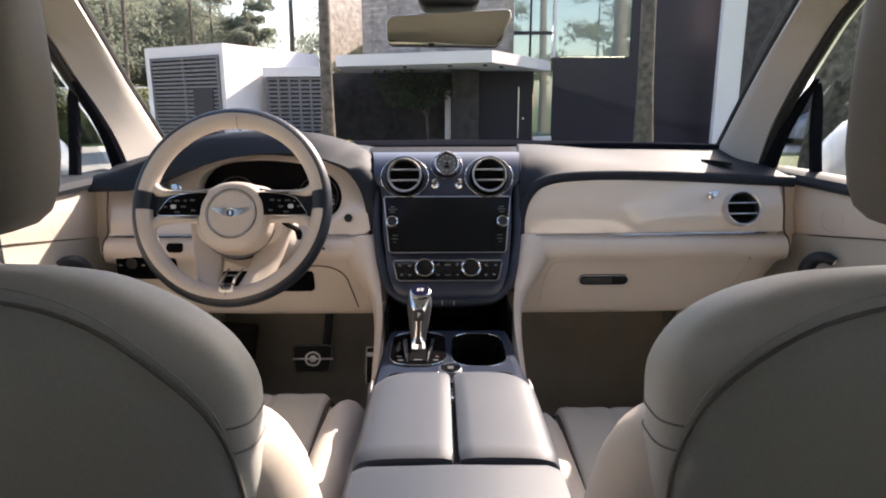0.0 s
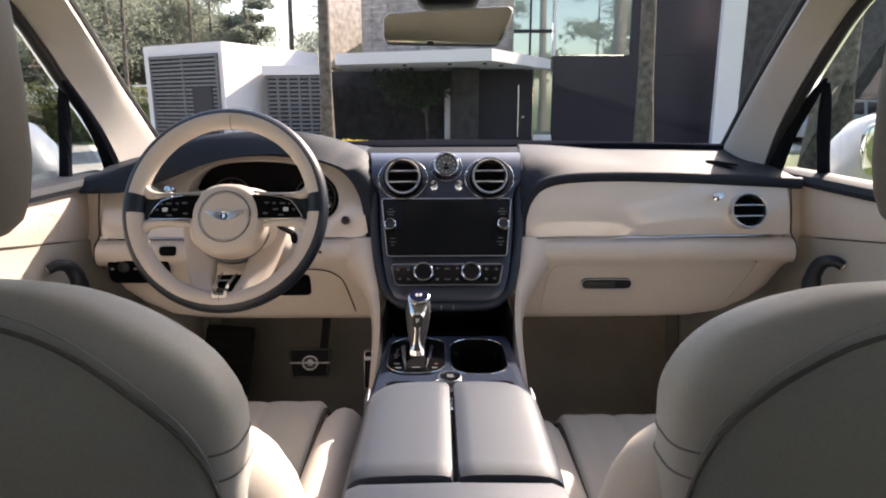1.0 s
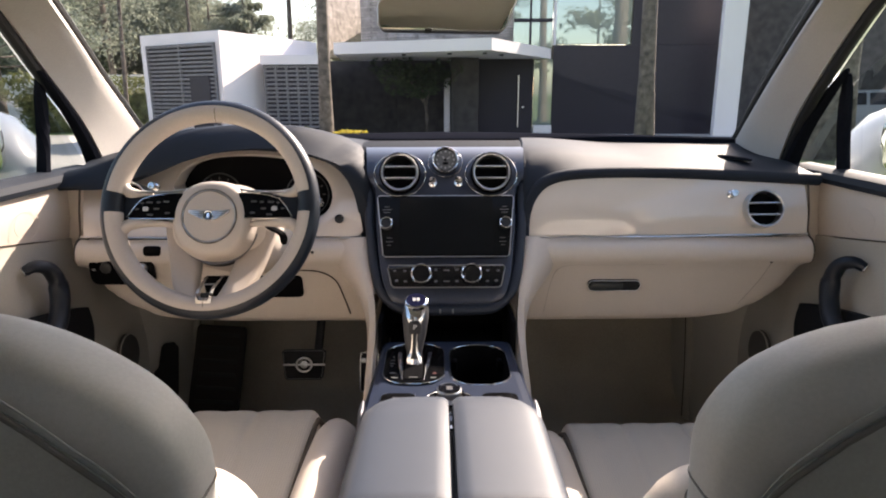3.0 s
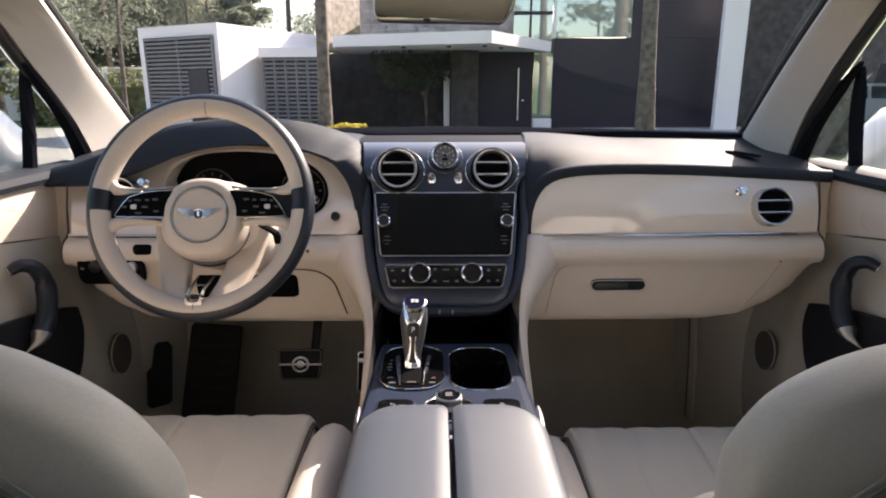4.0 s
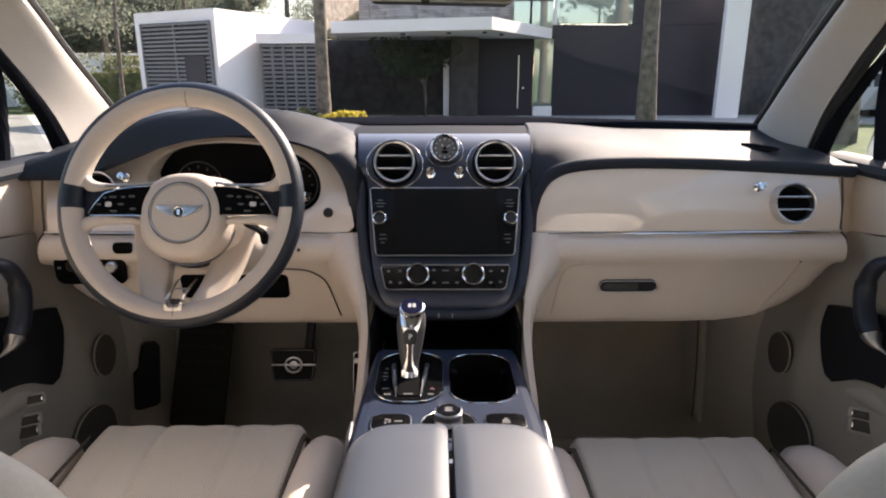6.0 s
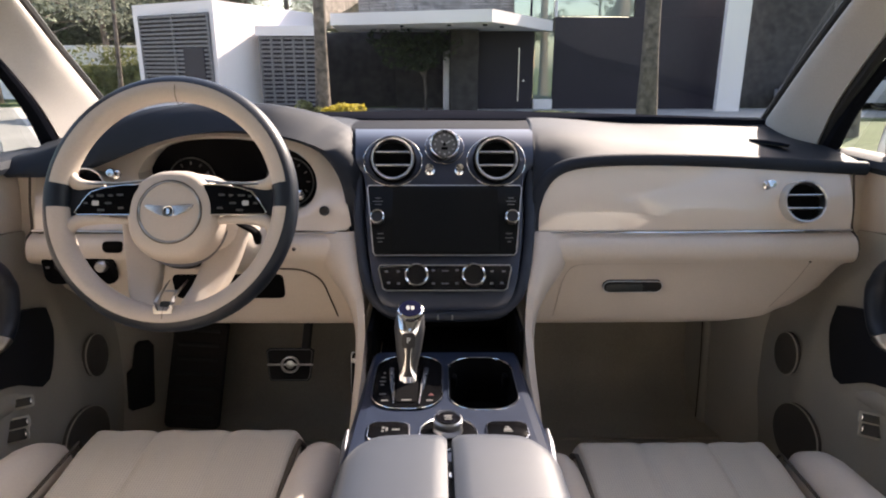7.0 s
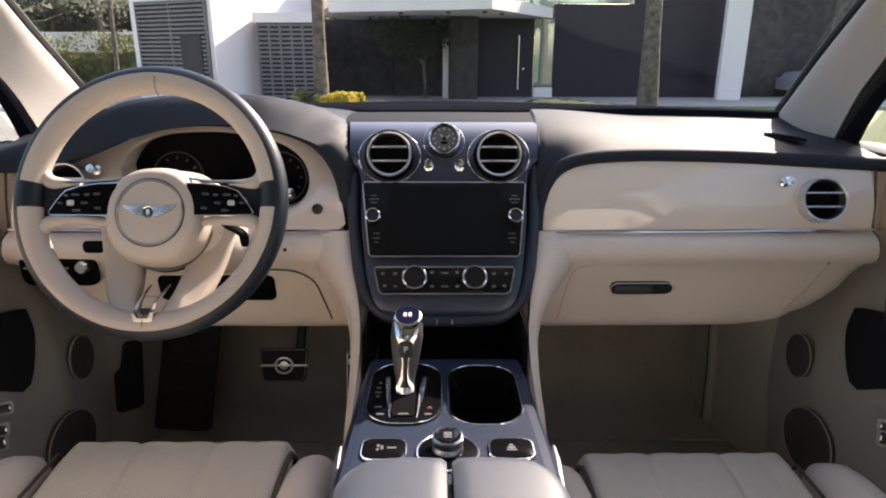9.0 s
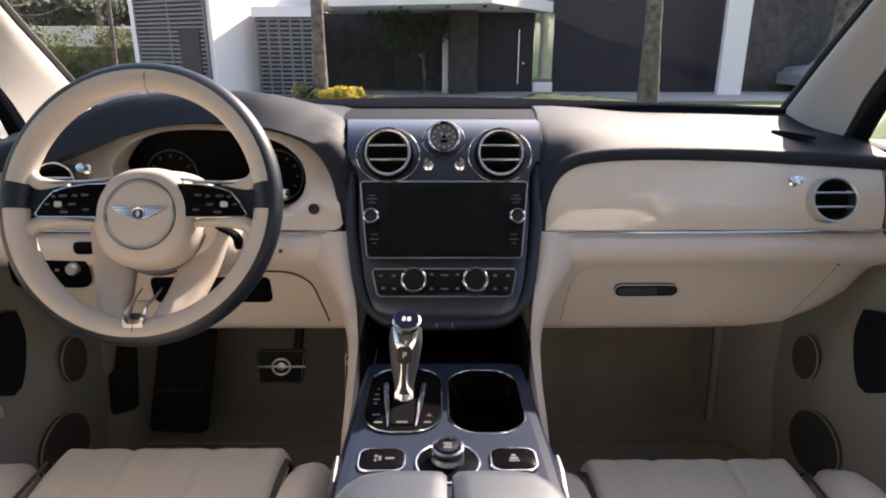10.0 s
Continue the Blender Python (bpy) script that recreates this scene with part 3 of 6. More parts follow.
    outline = [(-0.098, -0.022), (0.098, -0.022), (0.104, -0.018), (0.112, 0.016), (0.110, 0.022), (-0.110, 0.022), (-0.112, 0.016), (-0.104, -0.018)]
    clim = part("climate_panel", plate(outline, 0.006, m, 0.001), GLOSSY, stack, "black climate control panel")
    part("panel_frame", ring_of(outline, m @ pose(0, 0, 0.0055), 0.0013, 6), SATIN, clim)
    for s in (-1, 1):
        k = m @ pose(s * 0.0475, 0.002, 0.006)
        knob = part("knob", lathe([(0.0195, 0), (0.0190, 0.012), (0.0172, 0.014), (0.0160, 0.0125), (0.001, 0.0125)], k, 32), GLOSSY, clim, "black rotary knob with a chrome ring")
        part("knob_ring", tube([k @ Vector((0.0182 * math.cos(a), 0.0182 * math.sin(a), 0.0125)) for a in np.linspace(0, 2 * math.pi, 33)[:-1]], 0.0019, 6, closed=True), CHROME, knob)
        for x, y in ((0.079, 0.011), (0.099, 0.011), (0.078, -0.010), (0.095, -0.009), (0.020, 0.013), (0.020, -0.010)):
            part("button_mark", plate(round_rect(0.006, 0.004, 0.001, 2), 0.0006, m @ pose(s * x, y, 0.006)), DIM_MARK, clim)
    for y in (0.012, -0.010):
        part("button_mark", plate(round_rect(0.012, 0.0025, 0.001, 2), 0.0006, m @ pose(0, y, 0.006)), DIM_MARK, clim)
    # round vents
    for s in (-1, 1):
        vent(facing((s * 0.0915, 0.969, 1.116), (0, -1, 0.30)), 0.040, stack, True)
    # clock
    m = facing((0, 0.988, 1.138), (0, -1, 0.42))
    clock = part("clock", lathe([(0.0265, -0.04), (0.0265, 0.006), (0.025, 0.009), (0.023, 0.008), (0.022, 0.005), (0.001, 0.005)], m, 36), BLACK, stack, "round analogue clock with a pale dial")
    part("bezel", tube([m @ Vector((0.0250 * math.cos(a), 0.0250 * math.sin(a), 0.008)) for a in np.linspace(0, 2 * math.pi, 37)[:-1]], 0.0021, 8, closed=True), CHROME, clock)
    part("dial", plate(circle(0.021, 32), 0.001, m @ pose(0, 0, 0.0052)), material("clock_dial", (0.10, 0.10, 0.10), 0.4), clock, "grey clock dial")
    part("outer_ring", tube([m @ Vector((0.0345 * math.cos(a), 0.030 * math.sin(a) - 0.003, -0.003)) for a in np.linspace(0, 2 * math.pi, 37)[:-1]], 0.0010, 6, closed=True), CHROME, clock)
    for k in range(12):
        part("hour_mark", block((0.0016 if k % 3 else 0.0024, 0.0032, 0.0004), (0, 0.0172, 0), 0, m=m @ pose(0, 0, 0.0066, 0, 0, 30 * k)), PALE_MARK, clock)
    part("date_window", plate(round_rect(0.011, 0.005, 0.001, 2), 0.0004, m @ pose(0, -0.0075, 0.0064)), DIALS, clock, "small dark window in the dial")
    part("pointer", block((0.0016, 0.014, 0.0005), (0, 0.005, 0), 0, m=m @ pose(0, 0, 0.0070, 0, 0, -60)), PALE_MARK, clock)
    part("pointer", block((0.0020, 0.010, 0.0005), (0, 0.004, 0), 0, m=m @ pose(0, 0, 0.0076, 0, 0, 40)), PALE_MARK, clock)
    part("pointer_hub", lathe([(0.0032, 0), (0.0028, 0.0012), (0.0002, 0.0014)], m @ pose(0, 0, 0.0076), 14), DIALS, clock)
    # organ-stop knobs
    for s in (-1, 1):
        pull_knob(stack_frame(s * 0.0262, 1.093, 0.002), stack)


def vent(m, r, parent, outer=True):
    """A round air vent with a bright ring and two bright bars."""
    v = part("air_vent", lathe([(r * 0.86, -0.034), (r * 0.86, 0.006), (r * 0.82, 0.006), (r * 0.80, -0.006 if outer else -0.003), (0.001, -0.006 if outer else -0.003)], m, 40), CUP, parent, "round black air vent with chrome rings")
    part("vent_ring", lathe([(r * 0.94, -0.030), (r * 0.94, 0.009), (r * 0.92, 0.0125), (r * 0.895, 0.0115), (r * 0.88, 0.0125), (r * 0.85, 0.012), (r * 0.80, 0.004), (r * 0.80, -0.0295)], m, 48), SATIN, v, "satin metal ring")
    if outer:
        part("socket", lathe([(r * 1.03, -0.03), (r * 1.03, 0.003), (r * 1.01, 0.006), (r * 0.95, 0.006), (r * 0.945, -0.02)], m, 48), CUP, v, "black vent socket")
        part("outer_ring", tube([m @ Vector((r * 1.29 * math.cos(a), r * 1.11 * math.sin(a) - 0.003, -0.004 - 0.006 * math.sin(a))) for a in np.linspace(0, 2 * math.pi, 41)[:-1]], 0.0013, 6, closed=True), CHROME, v, "thin chrome ring")
    for y in (0.24, -0.24):
        w = math.sqrt(0.8 ** 2 - y ** 2) * r
        part("vent_bar", block((2 * w, 0.0028, 0.012), (0, y * r * 1.2, 0.004), 0.0010, m=m), SATIN, v, "satin metal bar")
    return v


def pull_knob(m, parent):
    """A small chrome organ-stop plunger."""
    part("organ_stop", lathe([(0.0085, 0), (0.0085, 0.003), (0.0045, 0.005), (0.004, 0.012), (0.0065, 0.015), (0.0078, 0.019), (0.0065, 0.022), (0.001, 0.0225)], m, 20), CHROME, parent, "chrome organ-stop vent plunger")


def dash_left():
    # hood over the instruments: a broad arch with a rolled navy lip
    top = [(-0.775, 1.118), (-0.72, 1.130), (-0.66, 1.150), (-0.606, 1.170), (-0.56, 1.188), (-0.517, 1.199), (-0.43, 1.207), (-0.35, 1.208), (-0.296, 1.203), (-0.235, 1.191), (-0.195, 1.176), (-0.167, 1.150), (-0.156, 1.10), (-0.152, 1.04), (-0.150, 0.985)]
    low = [(-0.775, 1.085), (-0.70, 1.088), (-0.64, 1.096), (-0.58, 1.118), (-0.528, 1.140), (-0.480, 1.153), (-0.435, 1.160), (-0.390, 1.163), (-0.346, 1.161), (-0.300, 1.156), (-0.255, 1.146), (-0.215, 1.125), (-0.188, 1.085), (-0.176, 1.035), (-0.170, 0.985)]
    a = []
    for p in curve_points([(x, 0.998, z) for x, z in top], 60):
        y = along([(-0.45, 0.998), (-0.30, 1.008), (-0.235, 1.045), (-0.195, 1.060), (-0.167, 1.030), (-0.156, 0.982), (-0.152, 0.966), (-0.150, 0.956)], p.x)
        k = (y + 0.2) / 1.198
        a.append(Vector((-0.014 + (p.x + 0.014) * k, y, 1.27 + (p.z - 1.27) * k)))
    b = curve_points([(x, 0.958, z) for x, z in low], 60)
    rows = []
    for i, (p, q) in enumerate(zip(a, b)):
        xb = min(p.x, -0.165)
        end = Vector((xb, base_line(xb), 1.150))
        mid = Vector(((p.x + xb) / 2, 1.16, max(1.14, p.z * 0.55 + 1.15 * 0.45)) if p.x < -0.17 else (xb, 1.16, 1.14))
        inner = q + Vector((0, 0.125, 0.004))
        rows.append(curve_points([inner, q + Vector((0, 0.012, -0.002)), q, q.lerp(p, 0.5) + Vector((0, -0.004, 0.002)), p, p + Vector((0, 0.04, 0.001)), mid, end], 26))
    part("instrument_hood", thicken(skin(rows), 0.006), NAVY, dash, "navy leather instrument hood", angle=60)
    # beige binnacle face with the opening of the instruments
    edge = [(-0.548, 1.088), (-0.535, 1.112), (-0.507, 1.131), (-0.475, 1.141), (-0.44, 1.145), (-0.39, 1.146), (-0.339, 1.142), (-0.30, 1.134), (-0.267, 1.121), (-0.243, 1.100), (-0.233, 1.075), (-0.236, 1.048), (-0.255, 1.028), (-0.30, 1.015), (-0.37, 1.012), (-0.44, 1.016), (-0.50, 1.028), (-0.537, 1.052)]
    hole = curve_points([(x, 0.978, z) for x, z in edge] + [(edge[0][0], 0.978, edge[0][1])], 72)[:-1]
    outer_loop = [(-0.729, 1.088), (-0.70, 1.090), (-0.64, 1.098), (-0.58, 1.120), (-0.528, 1.142), (-0.480, 1.155), (-0.435, 1.162), (-0.390, 1.165), (-0.346, 1.163), (-0.300, 1.158), (-0.255, 1.148), (-0.215, 1.127), (-0.186, 1.085), (-0.173, 1.035), (-0.165, 0.992), (-0.40, 0.992), (-0.729, 0.994)]
    cx, cz = -0.39, 1.075

    def toward(p):
        ang = math.atan2(p.z - cz, p.x - cx)
        best = None
        loop = [Vector((x, 0, z)) for x, z in outer_loop]
        for u, v in zip(loop, loop[1:] + loop[:1]):
            d = v - u
            den = math.cos(ang) * d.z - math.sin(ang) * d.x
            if abs(den) < 1e-9:
                continue
            t = ((u.x - cx) * d.z - (u.z - cz) * d.x) / den
            w = ((u.x - cx) * math.sin(ang) - (u.z - cz) * math.cos(ang)) / den
            if t > 0 and -1e-6 <= w <= 1 + 1e-6 and (best is None or t > best):
                best = t
        return Vector((cx + best * math.cos(ang), 0, cz + best * math.sin(ang)))

    def recess(x, y, z):
        """Sets the upper face back under the hood."""
        back = y + 0.55 * max(0.0, z - 1.035)
        k = (back + 0.2) / (y + 0.2)
        return Vector((x * k, back, 1.27 + (z - 1.27) * k))

    rows = []
    for p in hole + hole[:1]:
        o = toward(p)
        oy = 0.944 + (o.z - 0.99) * 0.33
        q = Vector((p.x, 0.944 + (p.z - 0.99) * 0.33 + 0.008, p.z))
        o, q0 = Vector((o.x, oy, o.z)), Vector((p.x, q.y, p.z))
        line = [q0 + Vector((0, 0.05, 0)), q0 + Vector((0, 0.012, 0)), q0 + (q0 - Vector((cx, q0.y, cz))) * 0.02, q0.lerp(o, 0.3) + Vector((0, -0.003, 0)), q0.lerp(o, 0.65), o]
        rows.append([recess(*v) for v in line])
    part("binnacle_face", thicken(skin(rows), 0.004), VENEER, dash, "cream veneer panel round the instruments", angle=50)
    # instruments behind the opening
    bm = bmesh.new()
    bm.faces.new([bm.verts.new(Vector((p.x * 1.06, 1.085, 1.27 + (p.z - 1.27) * 1.06))) for p in hole])
    for f in bm.faces:
        bmesh.ops.scale(bm, vec=(1.06, 1, 1.15), verts=bm.verts, space=Matrix.Translation((0.413, 0, -1.063)))
    clu = part("instrument_panel", thicken(bm, 0.004), DIALS, dash, "black instrument panel, switched off")
    for x in (-0.490, -0.300):
        m = facing((x, 1.074, 1.057), (0, -1, 0.1))
        part("gauge_ring", tube([m @ Vector((0.046 * math.cos(a), 0.046 * math.sin(a), 0.0)) for a in np.linspace(0, 2 * math.pi, 49)[:-1]], 0.0016, 6, closed=True), FAINT, clu, "thin grey gauge ring")
        for k in range(-4, 5):
            part("gauge_mark", block((0.003, 0.006, 0.001), (0, 0.036, 0), 0, m=m @ pose(0, 0, 0.002, 0, 0, 30 * k)), FAINT, clu)
    # small fittings
    vent(facing((-0.630, 0.958, 1.064), (0, -1, 0.33)), 0.040, dash, False)
    pull_knob(facing((-0.581, 0.967, 1.089), (0, -1, 0.33)), dash)
    m = facing((-0.214, 0.953, 1.026), (0, -1, 0.33))
    part("ignition_slot", lathe([(0.009, 0), (0.009, 0.003), (0.007, 0.004), (0.006, 0.001), (0.001, 0.001)], m, 20), BLACK, dash, "black round socket")
    part("trim_strip", tube([(-0.729, 0.938, 0.994), (-0.44, 0.938, 0.990), (-0.168, 0.938, 0.989)], 0.0018, 8), SATIN, dash, "thin chrome strip")
    m = facing((-0.262, 0.911, 0.968), (0, -1, 0.1))
    part("sensor_button", lathe([(0.011, 0), (0.011, 0.002), (0.009, 0.003), (0.004, 0.003), (0.0035, 0.0045), (0.001, 0.0045)], m, 20), BEIGE, dash)
    part("sensor_dot", plate(circle(0.0032, 14), 0.002, m @ pose(0, 0, 0.0042)), BLACK, dash)
    # black light-switch panel and the dark recess under the column
    m = facing((-0.648, 0.929, 0.927), (0, -1, -0.06))
    sw = part("light_switch_panel", plate(round_rect(0.128, 0.056, 0.014), 0.006, m, 0.002), POD, dash, "black light switch panel with a chrome knob")
    part("rotary_knob", lathe([(0.011, 0.005), (0.010, 0.014), (0.008, 0.016), (0.001, 0.016)], m @ pose(0.042, 0.007, 0), 22), SATIN, sw, "chrome rotary switch")
    part("rotary_knob", lathe([(0.012, 0.005), (0.011, 0.010), (0.009, 0.011), (0.001, 0.011)], m @ pose(-0.030, 0.008, 0), 22), BLACK, sw, "black rotary switch")
    part("column_button", plate(round_rect(0.034, 0.020, 0.006), 0.006, facing((-0.583, 0.926, 0.968), (0, -1, 0.1)), 0.002), POD, dash, "black push button")
    for x in (-0.055, -0.006, 0.014):
        part("button_mark", plate(round_rect(0.007, 0.004, 0.001, 2), 0.0006, m @ pose(x, 0.004, 0.0062)), MARK, sw)
    # a flat plate, with the recess's shade painted as black
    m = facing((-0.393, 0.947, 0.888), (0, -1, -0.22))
    part("knee_slot", plate(round_rect(0.200, 0.050, 0.010), 0.005, m, 0.001), CUP, dash, "flat black plate in place of the dark recess under the column")
    # seam of the knee panel
    seam = curve_points([(-0.30, 0.932, 0.925), (-0.255, 0.933, 0.921), (-0.225, 0.941, 0.900), (-0.212, 0.9485, 0.865), (-0.200, 0.959, 0.822)], 16)
    part("panel_gap", tube(seam, 0.0014, 6), SEAM, dash)


def glovebox():
    m = facing((0.345, 0.9455, 0.888), (0, -1, -0.22))
    h = part("glovebox_handle", plate(round_rect(0.108, 0.023, 0.0112), 0.007, m, 0.001), DARKGAP, dash, "black glovebox release with a satin rim")
    part("handle_rim", ring_of(round_rect(0.108, 0.023, 0.0112), m @ pose(0, 0, 0.0065), 0.0011, 6), SATIN, h)
    part("handle_paddle", plate(round_rect(0.066, 0.016, 0.006), 0.003, m @ pose(-0.015, -0.001, 0.0072), 0.001), PADDLE, h, "dark grey release paddle")
    seam = curve_points([(0.205, 0.9585, 0.822), (0.216, 0.9415, 0.897), (0.230, 0.9332, 0.926), (0.262, 0.9298, 0.9345)], 20)
    part("panel_gap", tube(seam, 0.0006, 6), FINE_SEAM, dash)
    part("sensor_dot", plate(circle(0.0026, 14), 0.002, facing((0.656, 0.9275, 0.939), (0, -1, 0.3))), BLACK, dash)
    part("panel_gap", tube(curve_points([(0.250, 0.9300, 0.9335), (0.44, 0.9300, 0.9340), (0.654, 0.9300, 0.9360)], 24), 0.0006, 6), FINE_SEAM, dash)
    part("panel_gap", tube(curve_points([(0.658, 0.9290, 0.936), (0.654, 0.9372, 0.918), (0.645, 0.9460, 0.892), (0.632, 0.9525, 0.868), (0.613, 0.9595, 0.838)], 18), 0.0006, 6), FINE_SEAM, dash)
    vent(facing((0.634, 0.943, 1.044), (0, -1, 0.33)), 0.040, dash, False)
    pull_knob(facing((0.571, 0.953, 1.072), (0, -1, 0.33)), dash)
    # oval side demister at the pillar foot
    m = pose(0.635, 1.088, 1.1285, -3, 2, -66)
    grille = part("side_demister", plate([(0.043 * a, 0.015 * b) for a, b in circle(1.0, 32)], 0.004, m, 0.001), DARKGAP, dash, "black oval side demister")
    part("demister_rim", ring_of([(0.043 * a, 0.015 * b) for a, b in circle(1.0, 32)], m @ pose(0, 0, 0.0035), 0.0016, 6), DECK_BLACK, grille)
    for k in (-1, 0, 1):
        part("demister_bar", block((0.072 - 0.020 * abs(k), 0.0022, 0.003), (0, 0.0065 * k, 0.0045), 0.0006, 1, m=m), DECK_BLACK, grille)


def deck():
    rows = []
    for i in range(-1, 18):
        x = -0.178 + 0.356 * min(16, max(0, i)) / 16
        row = curve_points([(x, 1.06, 1.146), (x, 1.085, 1.1553), (x * 1.03, 1.12, 1.1570), (x * 1.15, 1.25, 1.156), (x * 1.25, 1.345, 1.1535)], 10)
        rows.append(row if 0 <= i <= 16 else [p + Vector((math.copysign(0.002, x), 0, -0.03)) for p in row])
    part("centre_deck", thicken(skin(rows), 0.006), DECK, dash, "navy leather dashboard centre")
    # black demister strip under the glass
    rows = []
    for i in range(-37, 38):
        x = i / 50
        w = along([(0.0, 0.265), (0.17, 0.235), (0.21, 0.205), (0.34, 0.135), (0.5, 0.08), (0.62, 0.045), (0.74, 0.012)], abs(x))
        d = along([(0.5, 0.0), (0.74, 0.004)], abs(x))
        y = base_line(x)
        rows.append([Vector((x, y - w, 1.140)), Vector((x, y - w * 0.99, 1.1575 - d)), Vector((x, y - w * 0.96, 1.1605 - d)), Vector((x, y - w / 2, 1.161 - d)), Vector((x, y, 1.160 - d))])
    part("demister_strip", thicken(skin(rows), 0.004), DECK_BLACK, dash, "black demister strip under the windscreen")


for s in (-1, 1):
    part("end_panel", block((0.135, 0.010, 0.17), (s * 0.7985, 1.012, 1.015), 0.003), BEIGE, dash, "beige dashboard end panel")
    edge = [Vector((s * 0.7355, 0.972, 1.092)), Vector((s * 0.7355, 0.957, 1.040)), Vector((s * 0.7365, 0.952, 0.997))] + [p + Vector((s * 0.0055, 0.008, 0)) for p in curve_points(lower_profile(0.736, s), 34)[:24]]
    part("panel_gap", tube(edge, 0.0022, 6), SEAM, dash, "dark gap beside the door")
dash_right()
dash_lower(1)
dash_lower(-1)
dash_leg(1)
dash_leg(-1)
centre_stack()
dash_left()
glovebox()
deck()


# ---- steering wheel ----
def steering_wheel():
    sw = thing("steering_wheel", (-0.397, 0.80, 1.05), "beige and navy two-tone leather steering wheel", "steering wheel")
    tilt = radians(21.5)
    m = facing((-0.392, 0.742, 1.087), (0, -math.cos(tilt), math.sin(tilt)))
    R, r, N, K = 0.1625, 0.0186, 120, 24
    navy, cream = bmesh.new(), bmesh.new()

    def vert(i, k):
        a, b = 2 * math.pi * i / N, 2 * math.pi * k / K
        q = R + r * math.cos(b) * 0.98
        return m @ Vector((q * math.cos(a), q * math.sin(a) * 1.02, r * math.sin(b)))

    for i in range(N):
        ang = math.degrees(2 * math.pi * (i + 0.5) / N)
        side = min(abs((ang + 180) % 360 - 180 - 2), abs(ang - 178)) < 6.5
        for k in range(K):
            mid = math.degrees(2 * math.pi * (k + 0.5) / K)
            outer = mid < 80 or mid > 282
            bm = navy if outer or side else cream
            f = [vert(i, k), vert(i + 1, k), vert(i + 1, k + 1), vert(i, k + 1)]
            bm.faces.new([bm.verts.new(p) for p in f])
    for bm in (navy, cream):
        bmesh.ops.remove_doubles(bm, verts=bm.verts, dist=1e-5)
    part("rim_outer", navy, RIM_NAVY, sw, "navy leather outer rim", angle=80)
    part("rim_inner", cream, SHADED_RIM_BEIGE, sw, "beige leather inner rim", angle=80)
    for k in (88, 270):
        a = radians(k)
        ring = [m @ Vector(((R + (r + 0.0004) * math.cos(b)) * math.cos(a), (R + (r + 0.0004) * math.cos(b)) * math.sin(a), (r + 0.0004) * math.sin(b))) for b in np.linspace(radians(82), radians(280), 16)]
        part("rim_seam", tube(ring, 0.0005, 5), SEAM, sw)
    # hub
    rows = []
    for s, h in ((0.90, -0.085), (1.03, -0.070), (1.06, -0.040), (1.04, -0.020), (0.99, -0.006), (0.93, 0.002), (0.85, 0.0055), (0.60, 0.0075), (0.02, 0.008)):
        rows.append([m @ Vector((p.x * s, p.y * s - 0.018, h)) for p in superring(0, 0, 0, 0.0645, 0.065, 2.3, 48)])
    hub = part("hub", skin(rows, True, True), SHADED_RIM_BEIGE, sw, "beige leather airbag hub", angle=70)
    part("hub_ring", tube([m @ Vector((0.043 * math.cos(a), 0.043 * math.sin(a) - 0.015, 0.0074)) for a in np.linspace(0, 2 * math.pi, 49)[:-1]], 0.0016, 6, closed=True), RING_METAL, hub, "thin chrome ring")
    part("ring_groove", tube([m @ Vector((0.0452 * math.cos(a), 0.0452 * math.sin(a) - 0.015, 0.0070)) for a in np.linspace(0, 2 * math.pi, 49)[:-1]], 0.0008, 6, closed=True), SEAM, hub)
    # satin strip, and behind it a black arc drawn as the hub's shadow
    for rr, z, thick, mat, lab in ((0.0705, -0.036, 0.0026, TRIM_METAL, "satin metal strip under the hub"), (0.0700, -0.050, 0.0045, BLACK, "black arc in place of the hub's shadow")):
        arc = [m @ Vector((rr * math.cos(a), rr * math.sin(a) - 0.018, z)) for a in np.linspace(radians(205), radians(345), 33)]
        part("hub_strip", tube(arc, [0.0006 + thick * math.sin(math.pi * i / 32) ** 0.6 for i in range(33)], 8), mat, hub, lab)
    # plain winged badge: flat-topped feathered wings on both sides of an oval disc
    for s in (-1, 1):
        wing = [(0.005, 0.0065), (0.034, 0.0085), (0.0325, 0.0045), (0.026, 0.0), (0.019, -0.0035), (0.012, -0.0065), (0.005, -0.0085)]
        part("badge_wing", plate([(s * x, y) for x, y in (wing if s > 0 else reversed(wing))], 0.0025, m @ pose(0, -0.0135, 0.0080), 0.0006), SATIN, hub, "chrome wing of a badge")
        for yy, x0, x1 in ((0.0050, 0.010, 0.031), (0.0020, 0.010, 0.028), (-0.0010, 0.010, 0.023), (-0.0040, 0.009, 0.017)):
            part("feather_line", block((x1 - x0, 0.0007, 0.0006), (s * (x0 + x1) / 2, yy - 0.0135, 0.0107), 0, m=m), BLACK, hub)
    part("badge_disc", lathe([(0.0085, 0), (0.0085, 0.003), (0.0078, 0.0042), (0.0066, 0.0036), (0.001, 0.0036)], m @ pose(0, -0.0150, 0.0080), 24), CHROME, hub, "chrome badge disc")
    part("badge_inlay", plate(circle(0.0064, 20), 0.0006, m @ pose(0, -0.0150, 0.0115)), BLACK, hub)
    part("badge_mark", plate(round_rect(0.0045, 0.0080, 0.0018), 0.0008, m @ pose(0, -0.0150, 0.0119)), CHROME, hub)
    # button pods and the arms beneath them
    for s in (-1, 1):
        # black button pod in a bright frame
        pod = [(0.046, 0.024), (0.070, 0.0235), (0.095, 0.020), (0.113, 0.014), (0.124, 0.002), (0.135, -0.014), (0.132, -0.0175), (0.070, -0.018), (0.046, -0.018)]
